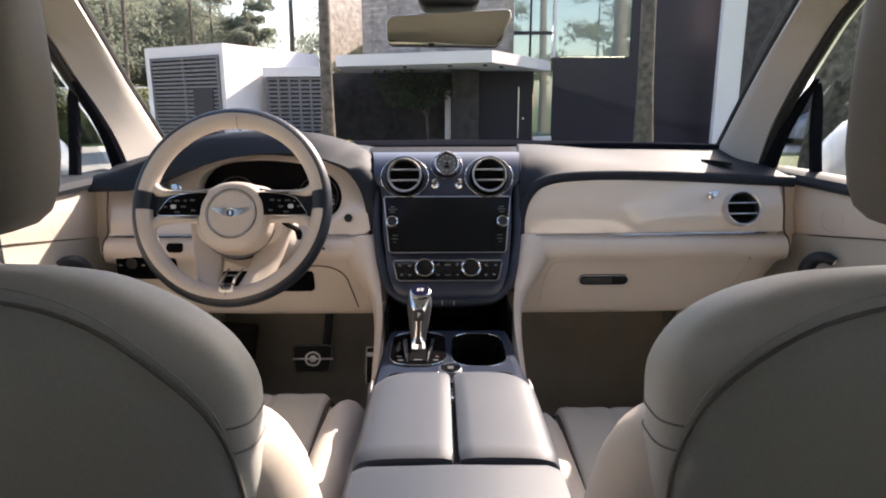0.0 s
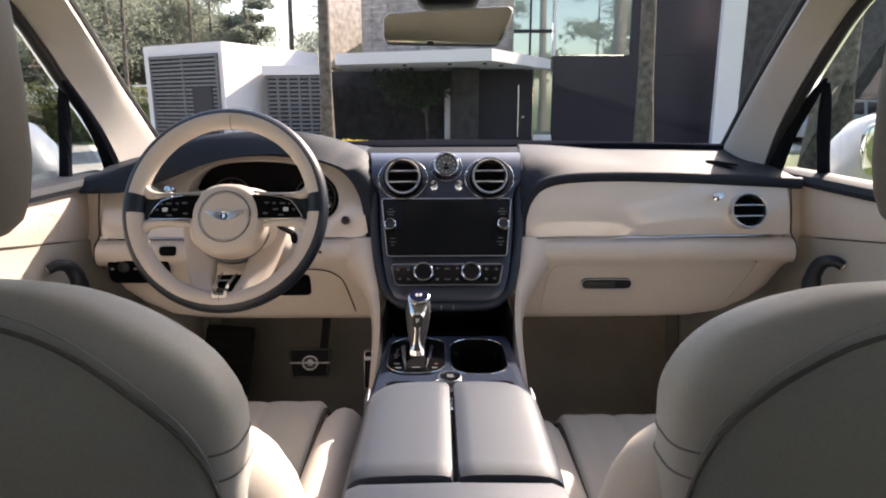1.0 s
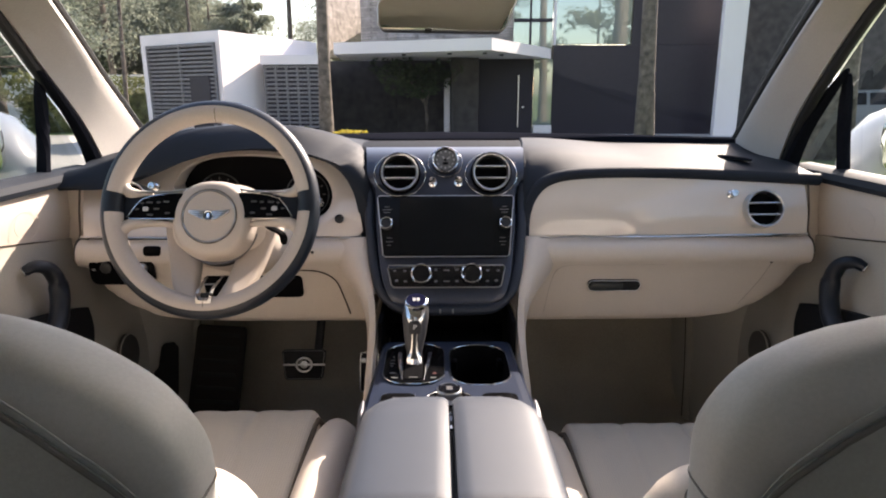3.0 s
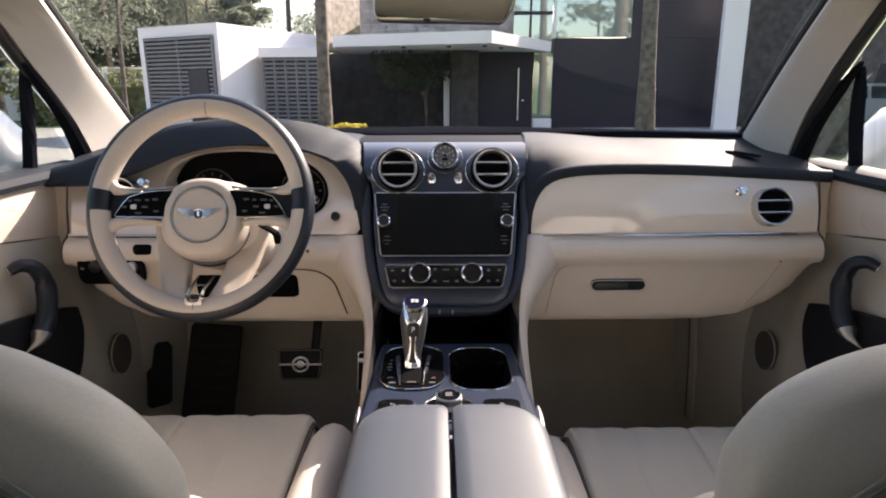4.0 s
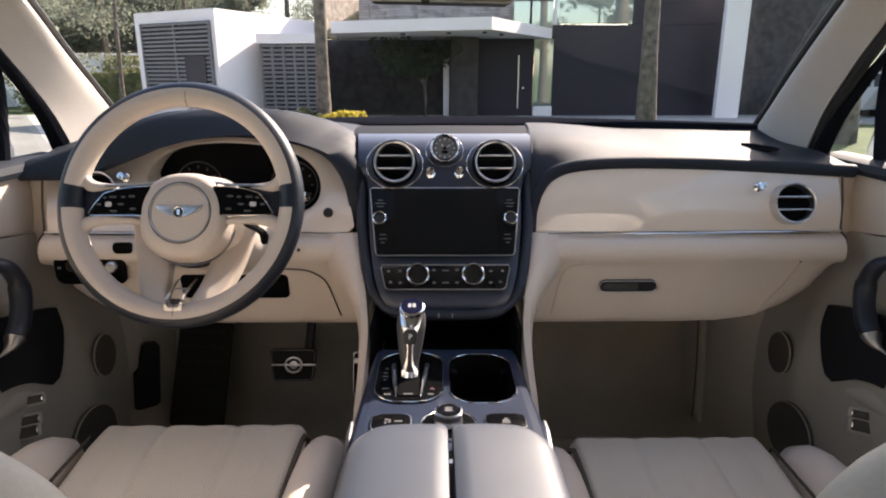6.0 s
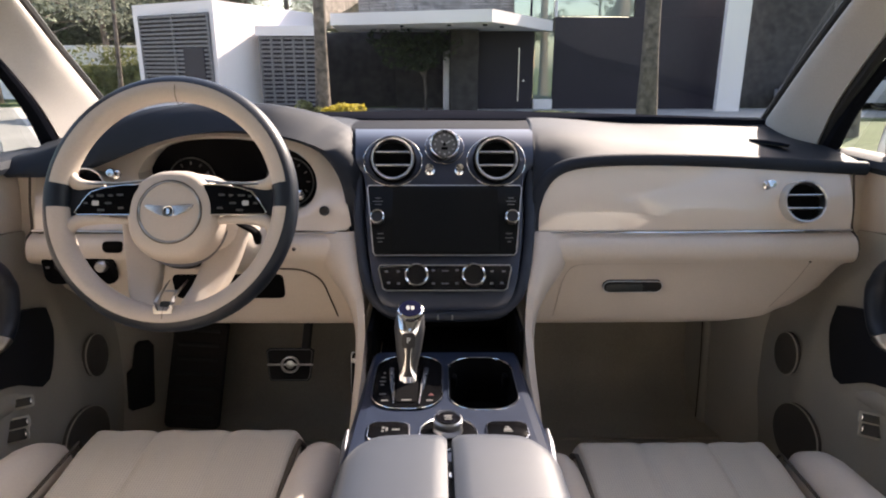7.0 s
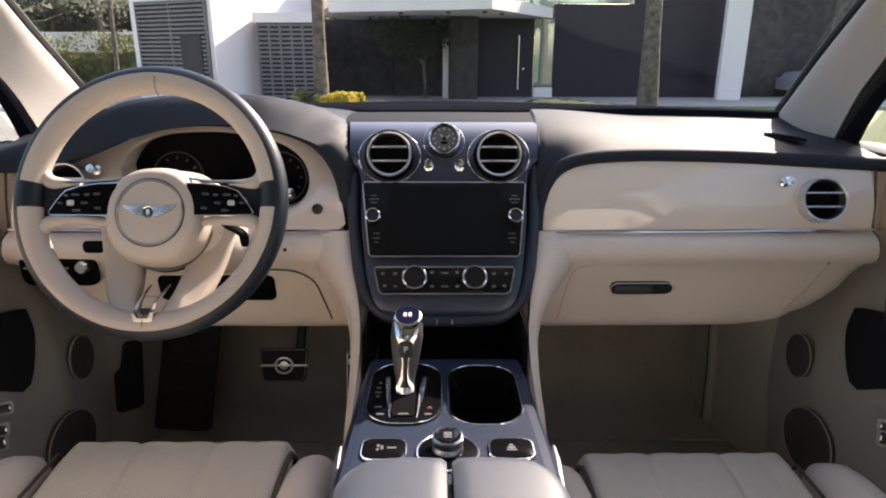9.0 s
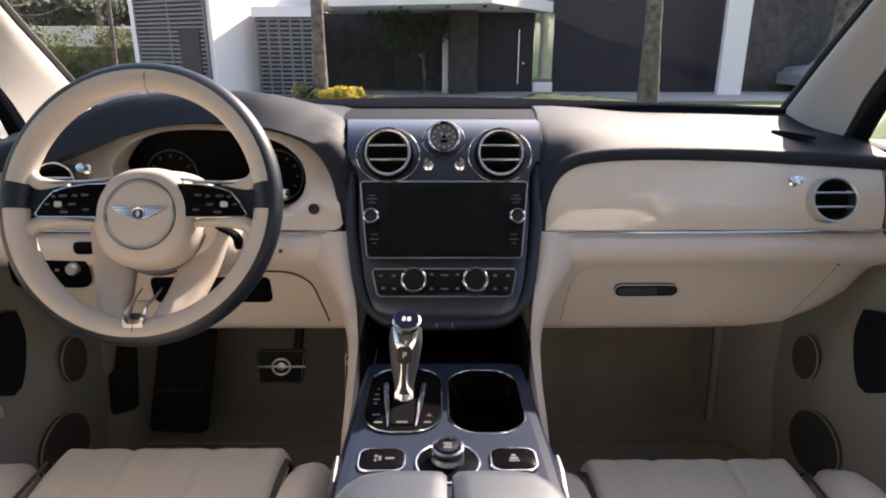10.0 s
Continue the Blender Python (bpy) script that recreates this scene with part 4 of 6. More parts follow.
        pts = [(s * x, y) for x, y in (pod if s > 0 else reversed(pod))]
        p = part("button_pod", plate(pts, 0.016, m @ pose(0, 0, -0.012), 0.002), POD, sw, "black button pod with a chrome edge")
        part("pod_edge", tube([m @ Vector((s * x, y, 0.003)) for x, y in ((0.046, -0.0185), (0.070, -0.0185), (0.132, -0.018), (0.1355, -0.0145), (0.1245, 0.002), (0.1135, 0.0145), (0.095, 0.0205), (0.070, 0.024), (0.046, 0.0245))], 0.0013, 6), CHROME, p)
        part("button", plate(round_rect(0.009, 0.007, 0.0015, 3), 0.0012, m @ pose(s * 0.106, -0.002, 0.004)), PALE_MARK, p, "pale switch")
        for x, y, w in ((0.088, -0.002, 0.009), (0.120, -0.002, 0.006), (0.100, 0.009, 0.010), (0.085, 0.009, 0.006), (0.112, 0.008, 0.005), (0.098, -0.012, 0.010), (0.072, 0.010, 0.009), (0.070, -0.009, 0.008)):
            part("button_mark", plate(round_rect(w, 0.003, 0.001, 2), 0.0014, m @ pose(s * x, y, 0.004)), FAINT, p)
        # navy piece between the pod and the rim
        part("spoke_cover", plate([(s * x, y) for x, y in ((0.095, 0.0235), (0.128, 0.0205), (0.157, 0.0180), (0.157, -0.0190), (0.128, -0.0215), (0.095, -0.0205))][::s], 0.017, m @ pose(0, 0, -0.019), 0.003), NAVY, sw, "navy leather spoke cover")
        # cream leather running from the rim into the spoke, above and below
        for path in (((0.150, 0.050, 0.0), (0.146, 0.036, -0.001), (0.135, 0.0265, -0.003), (0.115, 0.0250, -0.006), (0.100, 0.0255, -0.008)),
                     ((0.150, -0.058, 0.0), (0.146, -0.042, -0.001), (0.137, -0.029, -0.002), (0.115, -0.0235, -0.004), (0.080, -0.024, -0.008), (0.052, -0.027, -0.014))):
            line = curve_points([m @ Vector((s * x, y, z)) for x, y, z in path], 20)
            part("spoke_edge", tube(line, [along([(0, 0.004), (0.2, 0.010), (0.45, 0.009), (0.7, 0.0065), (1, 0.005)], i / 20) for i in range(21)], 10), SHADED_RIM_BEIGE, sw, "beige leather spoke edge")
        part("spoke_strip", tube(curve_points([m @ Vector((s * x, y, z)) for x, y, z in ((0.138, 0.0265, 0.002), (0.105, 0.0275, -0.002), (0.070, 0.029, -0.006), (0.040, 0.034, -0.010))], 12), 0.0022, 6), SATIN, sw, "satin metal strip")
        # long lower spokes, rising from the boss to the rim
        leg = curve_points([m @ Vector((s * x, y, z)) for x, y, z in ((0.066, -0.018, -0.060), (0.061, -0.055, -0.056), (0.053, -0.095, -0.044), (0.044, -0.126, -0.026), (0.031, -0.150, -0.008), (0.021, -0.162, -0.004))], 18)
        rows = []
        for i, c in enumerate(leg):
            d = (leg[min(i + 1, 18)] - leg[max(i - 1, 0)]).normalized()
            face = m.to_3x3() @ Vector((-s * 0.12, 0, 1))
            face = (face - d * face.dot(d)).normalized()
            w, h = along([(0, 0.031), (0.3, 0.028), (0.65, 0.023), (0.85, 0.018), (1, 0.013)], i / 18), 0.012
            side = d.cross(face)
            ring = superring(0, 0, 0, w, h, 3.4, 28)
            rows.append([c + side * q.x + face * q.y for q in ring])
        part("spoke", skin(rows, True, True), SHADED_RIM_BEIGE, sw, "beige leather lower spoke", angle=60)
    # chrome clip: a broad foot on the rim and two prongs rising between the spokes
    clip = part("spoke_clip", plate([(-0.012, -0.160), (0.012, -0.160), (0.0135, -0.143), (0.0095, -0.141), (0.0075, -0.150), (-0.0075, -0.150), (-0.0095, -0.141), (-0.0135, -0.143)], 0.006, m @ pose(0, 0, 0.0135, 14, 0, 0) @ pose(0, 0, 0.036), 0.0012), RING_METAL, sw, "chrome clip between the lower spokes")
    part("clip_inlay", plate(round_rect(0.015, 0.008, 0.002), 0.003, m @ pose(0, -0.145, 0.006)), BLACK, clip)
    for s in (-1, 1):
        part("clip_prong", tube(curve_points([m @ Vector((s * x, y, z)) for x, y, z in ((0.0115, -0.144, 0.014), (0.0105, -0.134, 0.004), (0.012, -0.122, -0.014), (0.013, -0.110, -0.034))], 10), [0.0030, 0.0030, 0.0028, 0.0026, 0.0024, 0.0022, 0.0020, 0.0018, 0.0015, 0.0012, 0.001], 8), RING_METAL, clip)
    part("clip_bridge", tube([m @ Vector((x, -0.126, -0.010)) for x in (-0.011, 0.0, 0.011)], 0.0013, 6), RING_METAL, clip)
    # column shroud
    col = thing("steering_column", (-0.397, 0.9, 0.93), "beige steering column shroud with stalks", "steering column")
    rows = []
    for h, a, b, dy in ((-0.034, 0.066, 0.056, -0.010), (-0.042, 0.080, 0.062, -0.012), (-0.060, 0.088, 0.064, -0.018), (-0.14, 0.092, 0.064, -0.024), (-0.26, 0.094, 0.066, -0.020)):
        rows.append([m @ Vector((p.x, p.y + dy, h)) for p in superring(0, 0, 0, a, b, 3.0, 40)])
    part("shroud", skin(rows, True, True), BEIGE, col)
    for s, lab in ((1, "black wiper stalk with a chrome tip"), (-1, "black indicator stalk")):
        path = curve_points([m @ Vector(q) for q in ((s * 0.06, 0.0, -0.075), (s * 0.12, 0.012, -0.070), (s * 0.165, 0.020, -0.060))], 10)
        stalk = part("stalk", tube(path, [0.006, 0.0062, 0.0065, 0.007, 0.0075, 0.008, 0.0085, 0.009, 0.0092, 0.0085, 0.006], 10), BLACK, col, lab)
        part("stalk_tip", tube([path[-1], path[-1] + (path[-1] - path[-2]) * 0.8], 0.0075, 10), CHROME, stalk)
        path = curve_points([m @ Vector(q) for q in ((s * 0.085, -0.026, -0.03), (s * 0.112, -0.040, -0.028), (s * 0.116, -0.058, -0.028))], 8)
        if s > 0:
            part("shift_paddle", tube(path, [0.006, 0.008, 0.009, 0.009, 0.009, 0.008, 0.007, 0.006, 0.004], 10, flat=0.4), CUP, col, "dark shift paddle")


steering_wheel()


# ---- centre console ----
def console():
    con = thing("centre_console", (0, 0.2, 0.38), "navy leather centre console with chrome-rimmed fittings", "console")
    top = [(0.80, 0.823, 0.112), (0.70, 0.826, 0.115), (0.58, 0.829, 0.119), (0.48, 0.831, 0.121), (0.30, 0.831, 0.124), (0.0, 0.831, 0.126), (-0.60, 0.80, 0.126)]
    # sides roll over into a flat top with real wells cut in it
    for s in (-1, 1):
        rows = []
        for y, z, w in top:
            ring = [(w + 0.022, 0.42), (w + 0.020, z - 0.09), (w + 0.014, z - 0.030), (w + 0.006, z - 0.008), (w, z - 0.001), (w - 0.010, z)]
            rows.append([Vector((s * x, y, zz)) for x, zz in ring])
        part("console_side", thicken(skin(rows), 0.004, (s, 0, 0.5)), CONSOLE_NAVY, con, "navy leather console side")

    def oval(w, h):
        return round_rect(w, h, 0.040, 8)

    bm = bmesh.new()
    loops = [[(s * (w - 0.010), y, z) for y, z, w in (top if s > 0 else list(reversed(top)))] for s in (1, -1)]
    outline = loops[0] + loops[1]

    def height(y):
        return along(sorted((a, b) for a, b, c in top), y)

    hole = [(0.052 + x, 0.692 + y, height(0.692 + y)) for x, y in oval(0.097, 0.157)]
    for loop in (outline, hole):
        vs = [bm.verts.new(p) for p in loop]
        for k in range(len(vs)):
            bm.edges.new((vs[k], vs[(k + 1) % len(vs)]))
    bmesh.ops.triangle_fill(bm, edges=bm.edges[:], use_beauty=True)
    part("console_top", bm, CONSOLE_NAVY, con, "navy lacquered console top")
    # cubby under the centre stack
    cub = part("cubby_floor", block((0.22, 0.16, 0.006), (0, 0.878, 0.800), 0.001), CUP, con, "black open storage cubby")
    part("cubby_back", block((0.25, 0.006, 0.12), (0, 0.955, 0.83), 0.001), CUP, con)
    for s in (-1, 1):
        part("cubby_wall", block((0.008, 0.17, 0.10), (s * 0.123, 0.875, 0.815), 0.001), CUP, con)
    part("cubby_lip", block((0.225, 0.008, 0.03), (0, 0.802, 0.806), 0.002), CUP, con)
    for s in (-1, 1):
        part("edge_trim", tube(curve_points([(s * 0.131, 0.585, 0.813), (s * 0.129, 0.555, 0.813), (s * 0.126, 0.515, 0.812), (s * 0.122, 0.470, 0.812)], 16), [0.003 + 0.003 * min(1, i / 4) for i in range(17)], 8, flat=1.3), TRIM_METAL, con, "satin metal edge strip")

    # selector plate
    m = pose(-0.056, 0.692, 0.8275)
    plate_ = part("selector_plate", plate(oval(0.098, 0.156), 0.004, m, 0.001), POD, con, "black selector plate with a chrome rim")
    part("plate_rim", ring_of(oval(0.100, 0.158), m @ pose(0, 0, 0.003), 0.0012, 6), CHROME, plate_)
    for s in (-1, 1):
        part("guide_rail", tube([m @ Vector((s * 0.026, 0.03, 0.006)), m @ Vector((s * 0.021, -0.03, 0.007)), m @ Vector((s * 0.017, -0.070, 0.005))], [0.0045, 0.0032, 0.0010], 8, flat=0.6), CHROME, plate_)
    part("slot", plate(round_rect(0.030, 0.10, 0.006), 0.0015, m @ pose(0, -0.016, 0.004)), CUP, plate_)
    for x, y, w in ((-0.036, 0.020, 0.004), (-0.037, 0.006, 0.006), (-0.037, -0.006, 0.009), (-0.037, -0.016, 0.005), (-0.034, -0.043, 0.010), (-0.030, -0.060, 0.010), (0.0, -0.062, 0.014), (0.032, -0.060, 0.009)):
        part("button_mark", plate(round_rect(w, 0.0030, 0.001, 2), 0.0006, m @ pose(x, y, 0.0056 if abs(x) < 0.016 else 0.004)), DIM_MARK, plate_)
    part("warning_button", plate([(-0.004, -0.003), (0.004, -0.003), (0, 0.004)], 0.0006, m @ pose(0.034, -0.044, 0.004)), material("red_mark", (0.07, 0.008, 0.009), 0.5), plate_, "dark red hazard triangle")
    # cup holder
    m = pose(0.052, 0.692, 0.8275)
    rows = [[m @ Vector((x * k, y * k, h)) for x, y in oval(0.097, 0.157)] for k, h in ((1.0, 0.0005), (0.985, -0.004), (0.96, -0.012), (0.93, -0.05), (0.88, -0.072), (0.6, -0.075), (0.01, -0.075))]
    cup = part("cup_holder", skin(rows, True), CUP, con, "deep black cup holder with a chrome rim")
    part("cup_rim", ring_of(oval(0.098, 0.158), m @ pose(0, 0, 0.0006), 0.0012, 6), CHROME, cup)
    for s in (-1, 1):
        for yy in (-0.050, 0.045):
            part("cup_grip", block((0.010, 0.020, 0.020), (s * 0.040, yy, -0.022), 0.004, 2, m=m), CUP, cup)
    # buttons and start knob
    for s in (-1, 1):
        m = pose(s * 0.0755, 0.557, 0.8295)
        b = part("console_button", plate(round_rect(0.050, 0.037, 0.010), 0.004, m, 0.0015), POD, con, "black console button with a chrome rim")
        part("button_rim", ring_of(round_rect(0.052, 0.039, 0.011), m @ pose(0, 0, 0.002), 0.0014, 6), CHROME, b)
        for x, y, w, h in ((-0.0065, 0.004, 0.0035, 0.0045), (-0.0070, -0.0035, 0.0030, 0.0040), (-0.0020, 0.0005, 0.0030, 0.0080), (0.0095, 0.0, 0.0105, 0.0030)) if s < 0 else ((0.0, 0.0045, 0.0050, 0.0030), (0.0, -0.0005, 0.0095, 0.0035), (0.0, -0.0050, 0.0120, 0.0020)):
            part("button_mark", plate(round_rect(w, h, 0.0008, 2), 0.0006, m @ pose(x, y, 0.004)), DIM_MARK, b)
    m = pose(0, 0.552, 0.8295)
    base = part("start_base", lathe([(0.036, 0), (0.036, 0.002), (0.034, 0.003), (0.001, 0.003)], m, 40), POD, con, "black round base with a chrome rim")
    part("base_rim", tube([m @ Vector((0.036 * math.cos(a), 0.036 * math.sin(a), 0.002)) for a in np.linspace(0, 2 * math.pi, 41)[:-1]], 0.0016, 6, closed=True), CHROME, base)
    k = m @ pose(0, 0.006, 0.0)
    knob = part("start_knob", lathe([(0.019, 0.002), (0.0185, 0.006), (0.0175, 0.008), (0.0175, 0.012), (0.0185, 0.014), (0.0185, 0.019), (0.017, 0.0205), (0.001, 0.0205)], k, 36), SATIN, base, "ribbed metal start knob with a black cap")
    part("knob_cap", lathe([(0.0165, 0.0203), (0.016, 0.0225), (0.0125, 0.022), (0.012, 0.021), (0.001, 0.021)], k, 32), GLOSSY, knob)
    for w, y in ((0.010, 0.003), (0.009, -0.001), (0.010, -0.005)):
        part("cap_mark", plate(round_rect(w, 0.0016, 0.0005, 2), 0.0005, k @ pose(0, y, 0.0211)), MARK, knob)
    # gear lever
    lev = thing("gear_lever", (-0.057, 0.705, 0.83), "chrome and grey leather gear lever on the console", "gear lever")
    path = curve_points([(-0.056, 0.690, 0.832), (-0.056, 0.700, 0.858), (-0.055, 0.712, 0.888), (-0.054, 0.722, 0.912), (-0.053, 0.727, 0.924)], 20)
    rows, side = [], []
    for i, p in enumerate(path):
        f = i / 20
        w = along([(0, 0.0115), (0.15, 0.0125), (0.45, 0.0185), (0.75, 0.0225), (0.9, 0.0215), (1.0, 0.019)], f)
        d = along([(0, 0.010), (0.45, 0.0135), (0.8, 0.016), (1.0, 0.0125)], f)
        rows.append([q for q in superring(p.x, p.y, p.z, w, d, 2.4, 32)])
    part("grip", skin(rows, True, True), material("grey_grip", (0.050, 0.050, 0.053), 0.5, grain=0.2, scale=600), lev, "grey leather grip")
    rows = []
    for i, p in enumerate(path):
        f = i / 20
        d = along([(0, 0.010), (0.45, 0.0135), (0.8, 0.016), (1.0, 0.0125)], f) + 0.0016
        w = along([(0, 0.0118), (0.10, 0.0120), (0.22, 0.0070), (0.45, 0.0060), (0.65, 0.0105), (0.85, 0.0150), (1.0, 0.0185)], f)
        rows.append([Vector((p.x + w * u, p.y - d * (1 - 0.22 * u * u), p.z + 0.0005)) for u in np.linspace(-1, 1, 9)])
    part("front_spine", thicken(skin(rows), 0.002), CHROME, lev, "polished chrome spine")
    rows = []
    for i, p in enumerate(path[2:12]):
        f = (i + 2) / 20
        d = along([(0, 0.010), (0.45, 0.0135), (0.8, 0.016)], f) + 0.0026
        w = along([(0.10, 0.0066), (0.22, 0.0034), (0.45, 0.0030), (0.55, 0.0040)], f)
        rows.append([Vector((p.x + w * u, p.y - d * (1 - 0.10 * u * u), p.z + 0.0005)) for u in np.linspace(-1, 1, 5)])
    part("spine_inlay", thicken(skin(rows), 0.0008), BLACK, lev, "black inlay in the spine")
    m = Matrix.Translation(path[-1]) @ pose(0, 0, 0, 22, 0, 0)
    cap = part("cap", lathe([(0.0195, -0.006), (0.0205, 0.0), (0.0195, 0.005), (0.016, 0.0075), (0.001, 0.0080)], m, 32), CHROME, lev, "chrome cap with a dark badge disc")
    part("badge_disc", plate(circle(0.0168, 28), 0.0010, m @ pose(0, 0, 0.0070)), material("badge_navy", (0.006, 0.007, 0.026), 0.5, spec=0.02), cap)
    for x in (-0.0034, 0.0034):
        part("badge_mark", plate(round_rect(0.0052, 0.0085, 0.0024), 0.0006, m @ pose(x, 0, 0.0081)), PALE_MARK, cap)
    p = path[13]
    m = facing((p.x, p.y - 0.0175, p.z), (0, -1, 0.28))
    pb = part("park_button", plate(round_rect(0.0190, 0.022, 0.004), 0.003, m, 0.0008), BLACK, lev, "black park button")
    letter = bpy.data.curves.new("park_letter", "FONT")
    letter.body, letter.size, letter.align_x, letter.align_y, letter.extrude = "P", 0.0115, "CENTER", "CENTER", 0.0002
    ob = new("park_letter", letter)
    dg = bpy.context.evaluated_depsgraph_get()
    me = bpy.data.meshes.new_from_object(ob.evaluated_get(dg))
    bpy.data.objects.remove(ob)
    bm = bmesh.new()
    bm.from_mesh(me)
    bm.transform(m @ pose(0, 0, 0.0034))
    part("letter", bm, WHITE_MARK, pb, "white letter P")
    # arm rest: two padded lids and the rear box
    arm = part("armrest_base", block((0.22, 0.24, 0.012), (0, 0.36, 0.836), 0.003), BLACK, con, "split armrest base")
    for s in (-1, 1):
        rows = []
        for i in range(23):
            f = i / 22
            y = 0.497 - 0.255 * f
            front = max(0.0, 1 - f / 0.30)
            w = 0.118 - 0.045 * front ** 2.2 + 0.002 * f
            sink = 0.035 * max(0.0, 1 - f / 0.12) ** 2.4 + 0.005 * max(0.0, (f - 0.965) / 0.035) ** 2
            zt = 0.885 - sink - 0.008 * front ** 1.5
            prof = [(0.0030, 0.835), (0.0026, zt - 0.010), (0.0045, zt - 0.003), (0.010, zt), (0.035, zt + 0.001), (w * 0.66, zt), (w * 0.86, zt - 0.003), (w * 0.955, zt - 0.010), (w * 0.99, zt - 0.022), (w + 0.001, 0.833)]
            rows.append([Vector((s * p.x, y, p.y)) for p in curve_points([(a, b, 0) for a, b in prof], 22)])
        bm = skin(rows)
        ends = skin([rows[0], [Vector((p.x, p.y, 0.832)) for p in rows[0]]])
        merge(ends, bm)
        ends = skin([rows[-1], [Vector((p.x, p.y, 0.832)) for p in rows[-1]]])
        merge(ends, bm)
        part("armrest_lid", bm, ARMREST, con, "navy leather padded armrest lid")
    part("latch", block((0.006, 0.010, 0.004), (0, 0.425, 0.862), 0.001), SATIN, con)
    rows = []
    for y, z in ((0.238, 0.835), (0.237, 0.868), (0.230, 0.878), (0.215, 0.881), (0.0, 0.884), (-0.40, 0.880), (-0.60, 0.86)):
        w = 0.121
        prof = [(-w, 0.82), (-w, z - 0.02), (-w + 0.006, z - 0.006), (-w + 0.02, z), (0, z + 0.002), (w - 0.02, z), (w - 0.006, z - 0.006), (w, z - 0.02), (w, 0.82)]
        rows.append([Vector((a, y, b)) for a, b in prof])
    part("rear_box", skin(rows), ARMREST, con, "navy leather rear console box")


console()


# ---- front seats ----
def seat(cx, dz, dy, shoulder, label):
    st = thing("front_seat", (cx, 0.4, 0.38), label, "seat", "front seats")
    inner = 1 if cx < 0 else -1
    # cushion with lengthwise channels
    rows = []
    for i in range(31):
        f = i / 30
        y = (0.735 + dy) - 0.56 * max(0, (f - 0.12)) / 0.88
        zt = 0.724 + dz - 0.075 * max(0, f - 0.2)
        if f < 0.12:
            a = radians(90 * f / 0.12)
            y += 0.030 * math.cos(a) - 0.0
            zt -= 0.115 * (1 - math.sin(a)) ** 1.3
            y -= 0.03 * (1 - math.sin(a))
        row = []
        for u in np.linspace(-1, 1, 61):
            x = 0.169 * u + inner * 0.004
            g = sum(math.exp(-((x - c) / 0.005) ** 2) for c in (-0.058, 0.058))
            puff = 0.004 * (1 - ((abs(x) % 0.058) / 0.029 - 1) ** 2)
            edge = 0.020 * max(0, (abs(u) - 0.90) / 0.10) ** 2
            row.append(Vector((cx + x, y, zt - 0.003 * g + 0.5 * puff - edge)))
        rows.append(row)
    front = [[Vector((p.x, p.y - 0.01, 0.50)) for p in rows[0]]]
    part("cushion", thicken(skin(front + rows), 0.02), PERF, st, "perforated beige leather cushion with channels", angle=50)
    for s in (-1, 1):
        path = curve_points([(cx + s * 0.175, 0.725 + dy, 0.60 + dz), (cx + s * 0.168, 0.735 + dy, 0.675 + dz), (cx + s * 0.176, 0.725 + dy, 0.708 + dz), (cx + s * 0.170, 0.69 + dy, 0.719 + dz), (cx + s * 0.171, 0.40, 0.706 + dz), (cx + s * 0.172, 0.20, 0.682 + dz)], 30)
        part("piping", tube(path, 0.0045 if s == inner else 0.0026, 8), SEAM, st, "dark cushion edge piping")
        path = curve_points([(cx + s * 0.211, 0.708 + dy, 0.636 + dz), (cx + s * 0.211, 0.684 + dy, 0.688 - dz * 0.1 + dz), (cx + s * 0.213, 0.56 + dy, 0.711 + dz), (cx + s * 0.218, 0.35, 0.726 + dz), (cx + s * 0.222, 0.15, 0.722 + dz)], 24)
        rad = [0.022, 0.030, 0.035, 0.038] + [0.040] * 21
        part("cushion_bolster", tube(path, rad, 16, flat=1.25), BEIGE, st, "beige leather side bolster")
    # base box
    part("seat_base", block((0.40, 0.50, 0.29), (cx, 0.40, 0.475 + dz * 0.5), 0.03, 3), BLACK, st, "black seat base")
    # backrest: rounded shoulders, seen from behind
    wid = [(p.z, p.x) for p in curve_points([(w, 0, z) for z, w in [(0.60, 0.242), (0.80, 0.244), (0.98, 0.245)] + shoulder], 90)]
    top = shoulder[-1][0]
    deep = [(0.60, 0.060), (1.0, 0.052), (1.08, 0.050), (top - 0.036, 0.047), (top - 0.018, 0.041), (top - 0.008, 0.030), (top - 0.003, 0.018), (top, 0.006)]

    def back_y(z):
        return 0.046 + 0.18 * max(0.0, 1.09 - z)

    def back_ring(z, grow=0.0, seg=72):
        """A level section: flat towards the rear, rounder in front."""
        w, d, ring = along(wid, z) + grow, along(deep, z) + grow, []
        for k in range(seg):
            c, e = math.cos(2 * math.pi * k / seg), math.sin(2 * math.pi * k / seg)
            n = 2.3 if e > 0 else 4.5
            ring.append(Vector((cx + w * math.copysign(abs(c) ** (2 / n), c), back_y(z) + d * math.copysign(abs(e) ** (2 / n), e), z)))
        return ring

    rows = [back_ring(z) for z in (0.60, 0.66, 0.72, 0.78, 0.84, 0.88, 0.91, 0.94, 0.965, 0.985, 1.0, 1.012, 1.022, 1.03, 1.038, 1.048, 1.062, 1.072, 1.08, 1.087, 1.094, 1.101, 1.107, 1.112, 1.119, 1.125, 1.130, 1.135, top - 0.013, top - 0.009, top - 0.006, top - 0.003, top - 0.0005)]
    back = part("backrest", skin(rows, True, True), BACKSHELL, st, "beige leather backrest", angle=75)
    crest = sorted((w, z) for z, w in wid if z > 1.066)
    # rear panel below the curved seam, set slightly proud
    rows = []
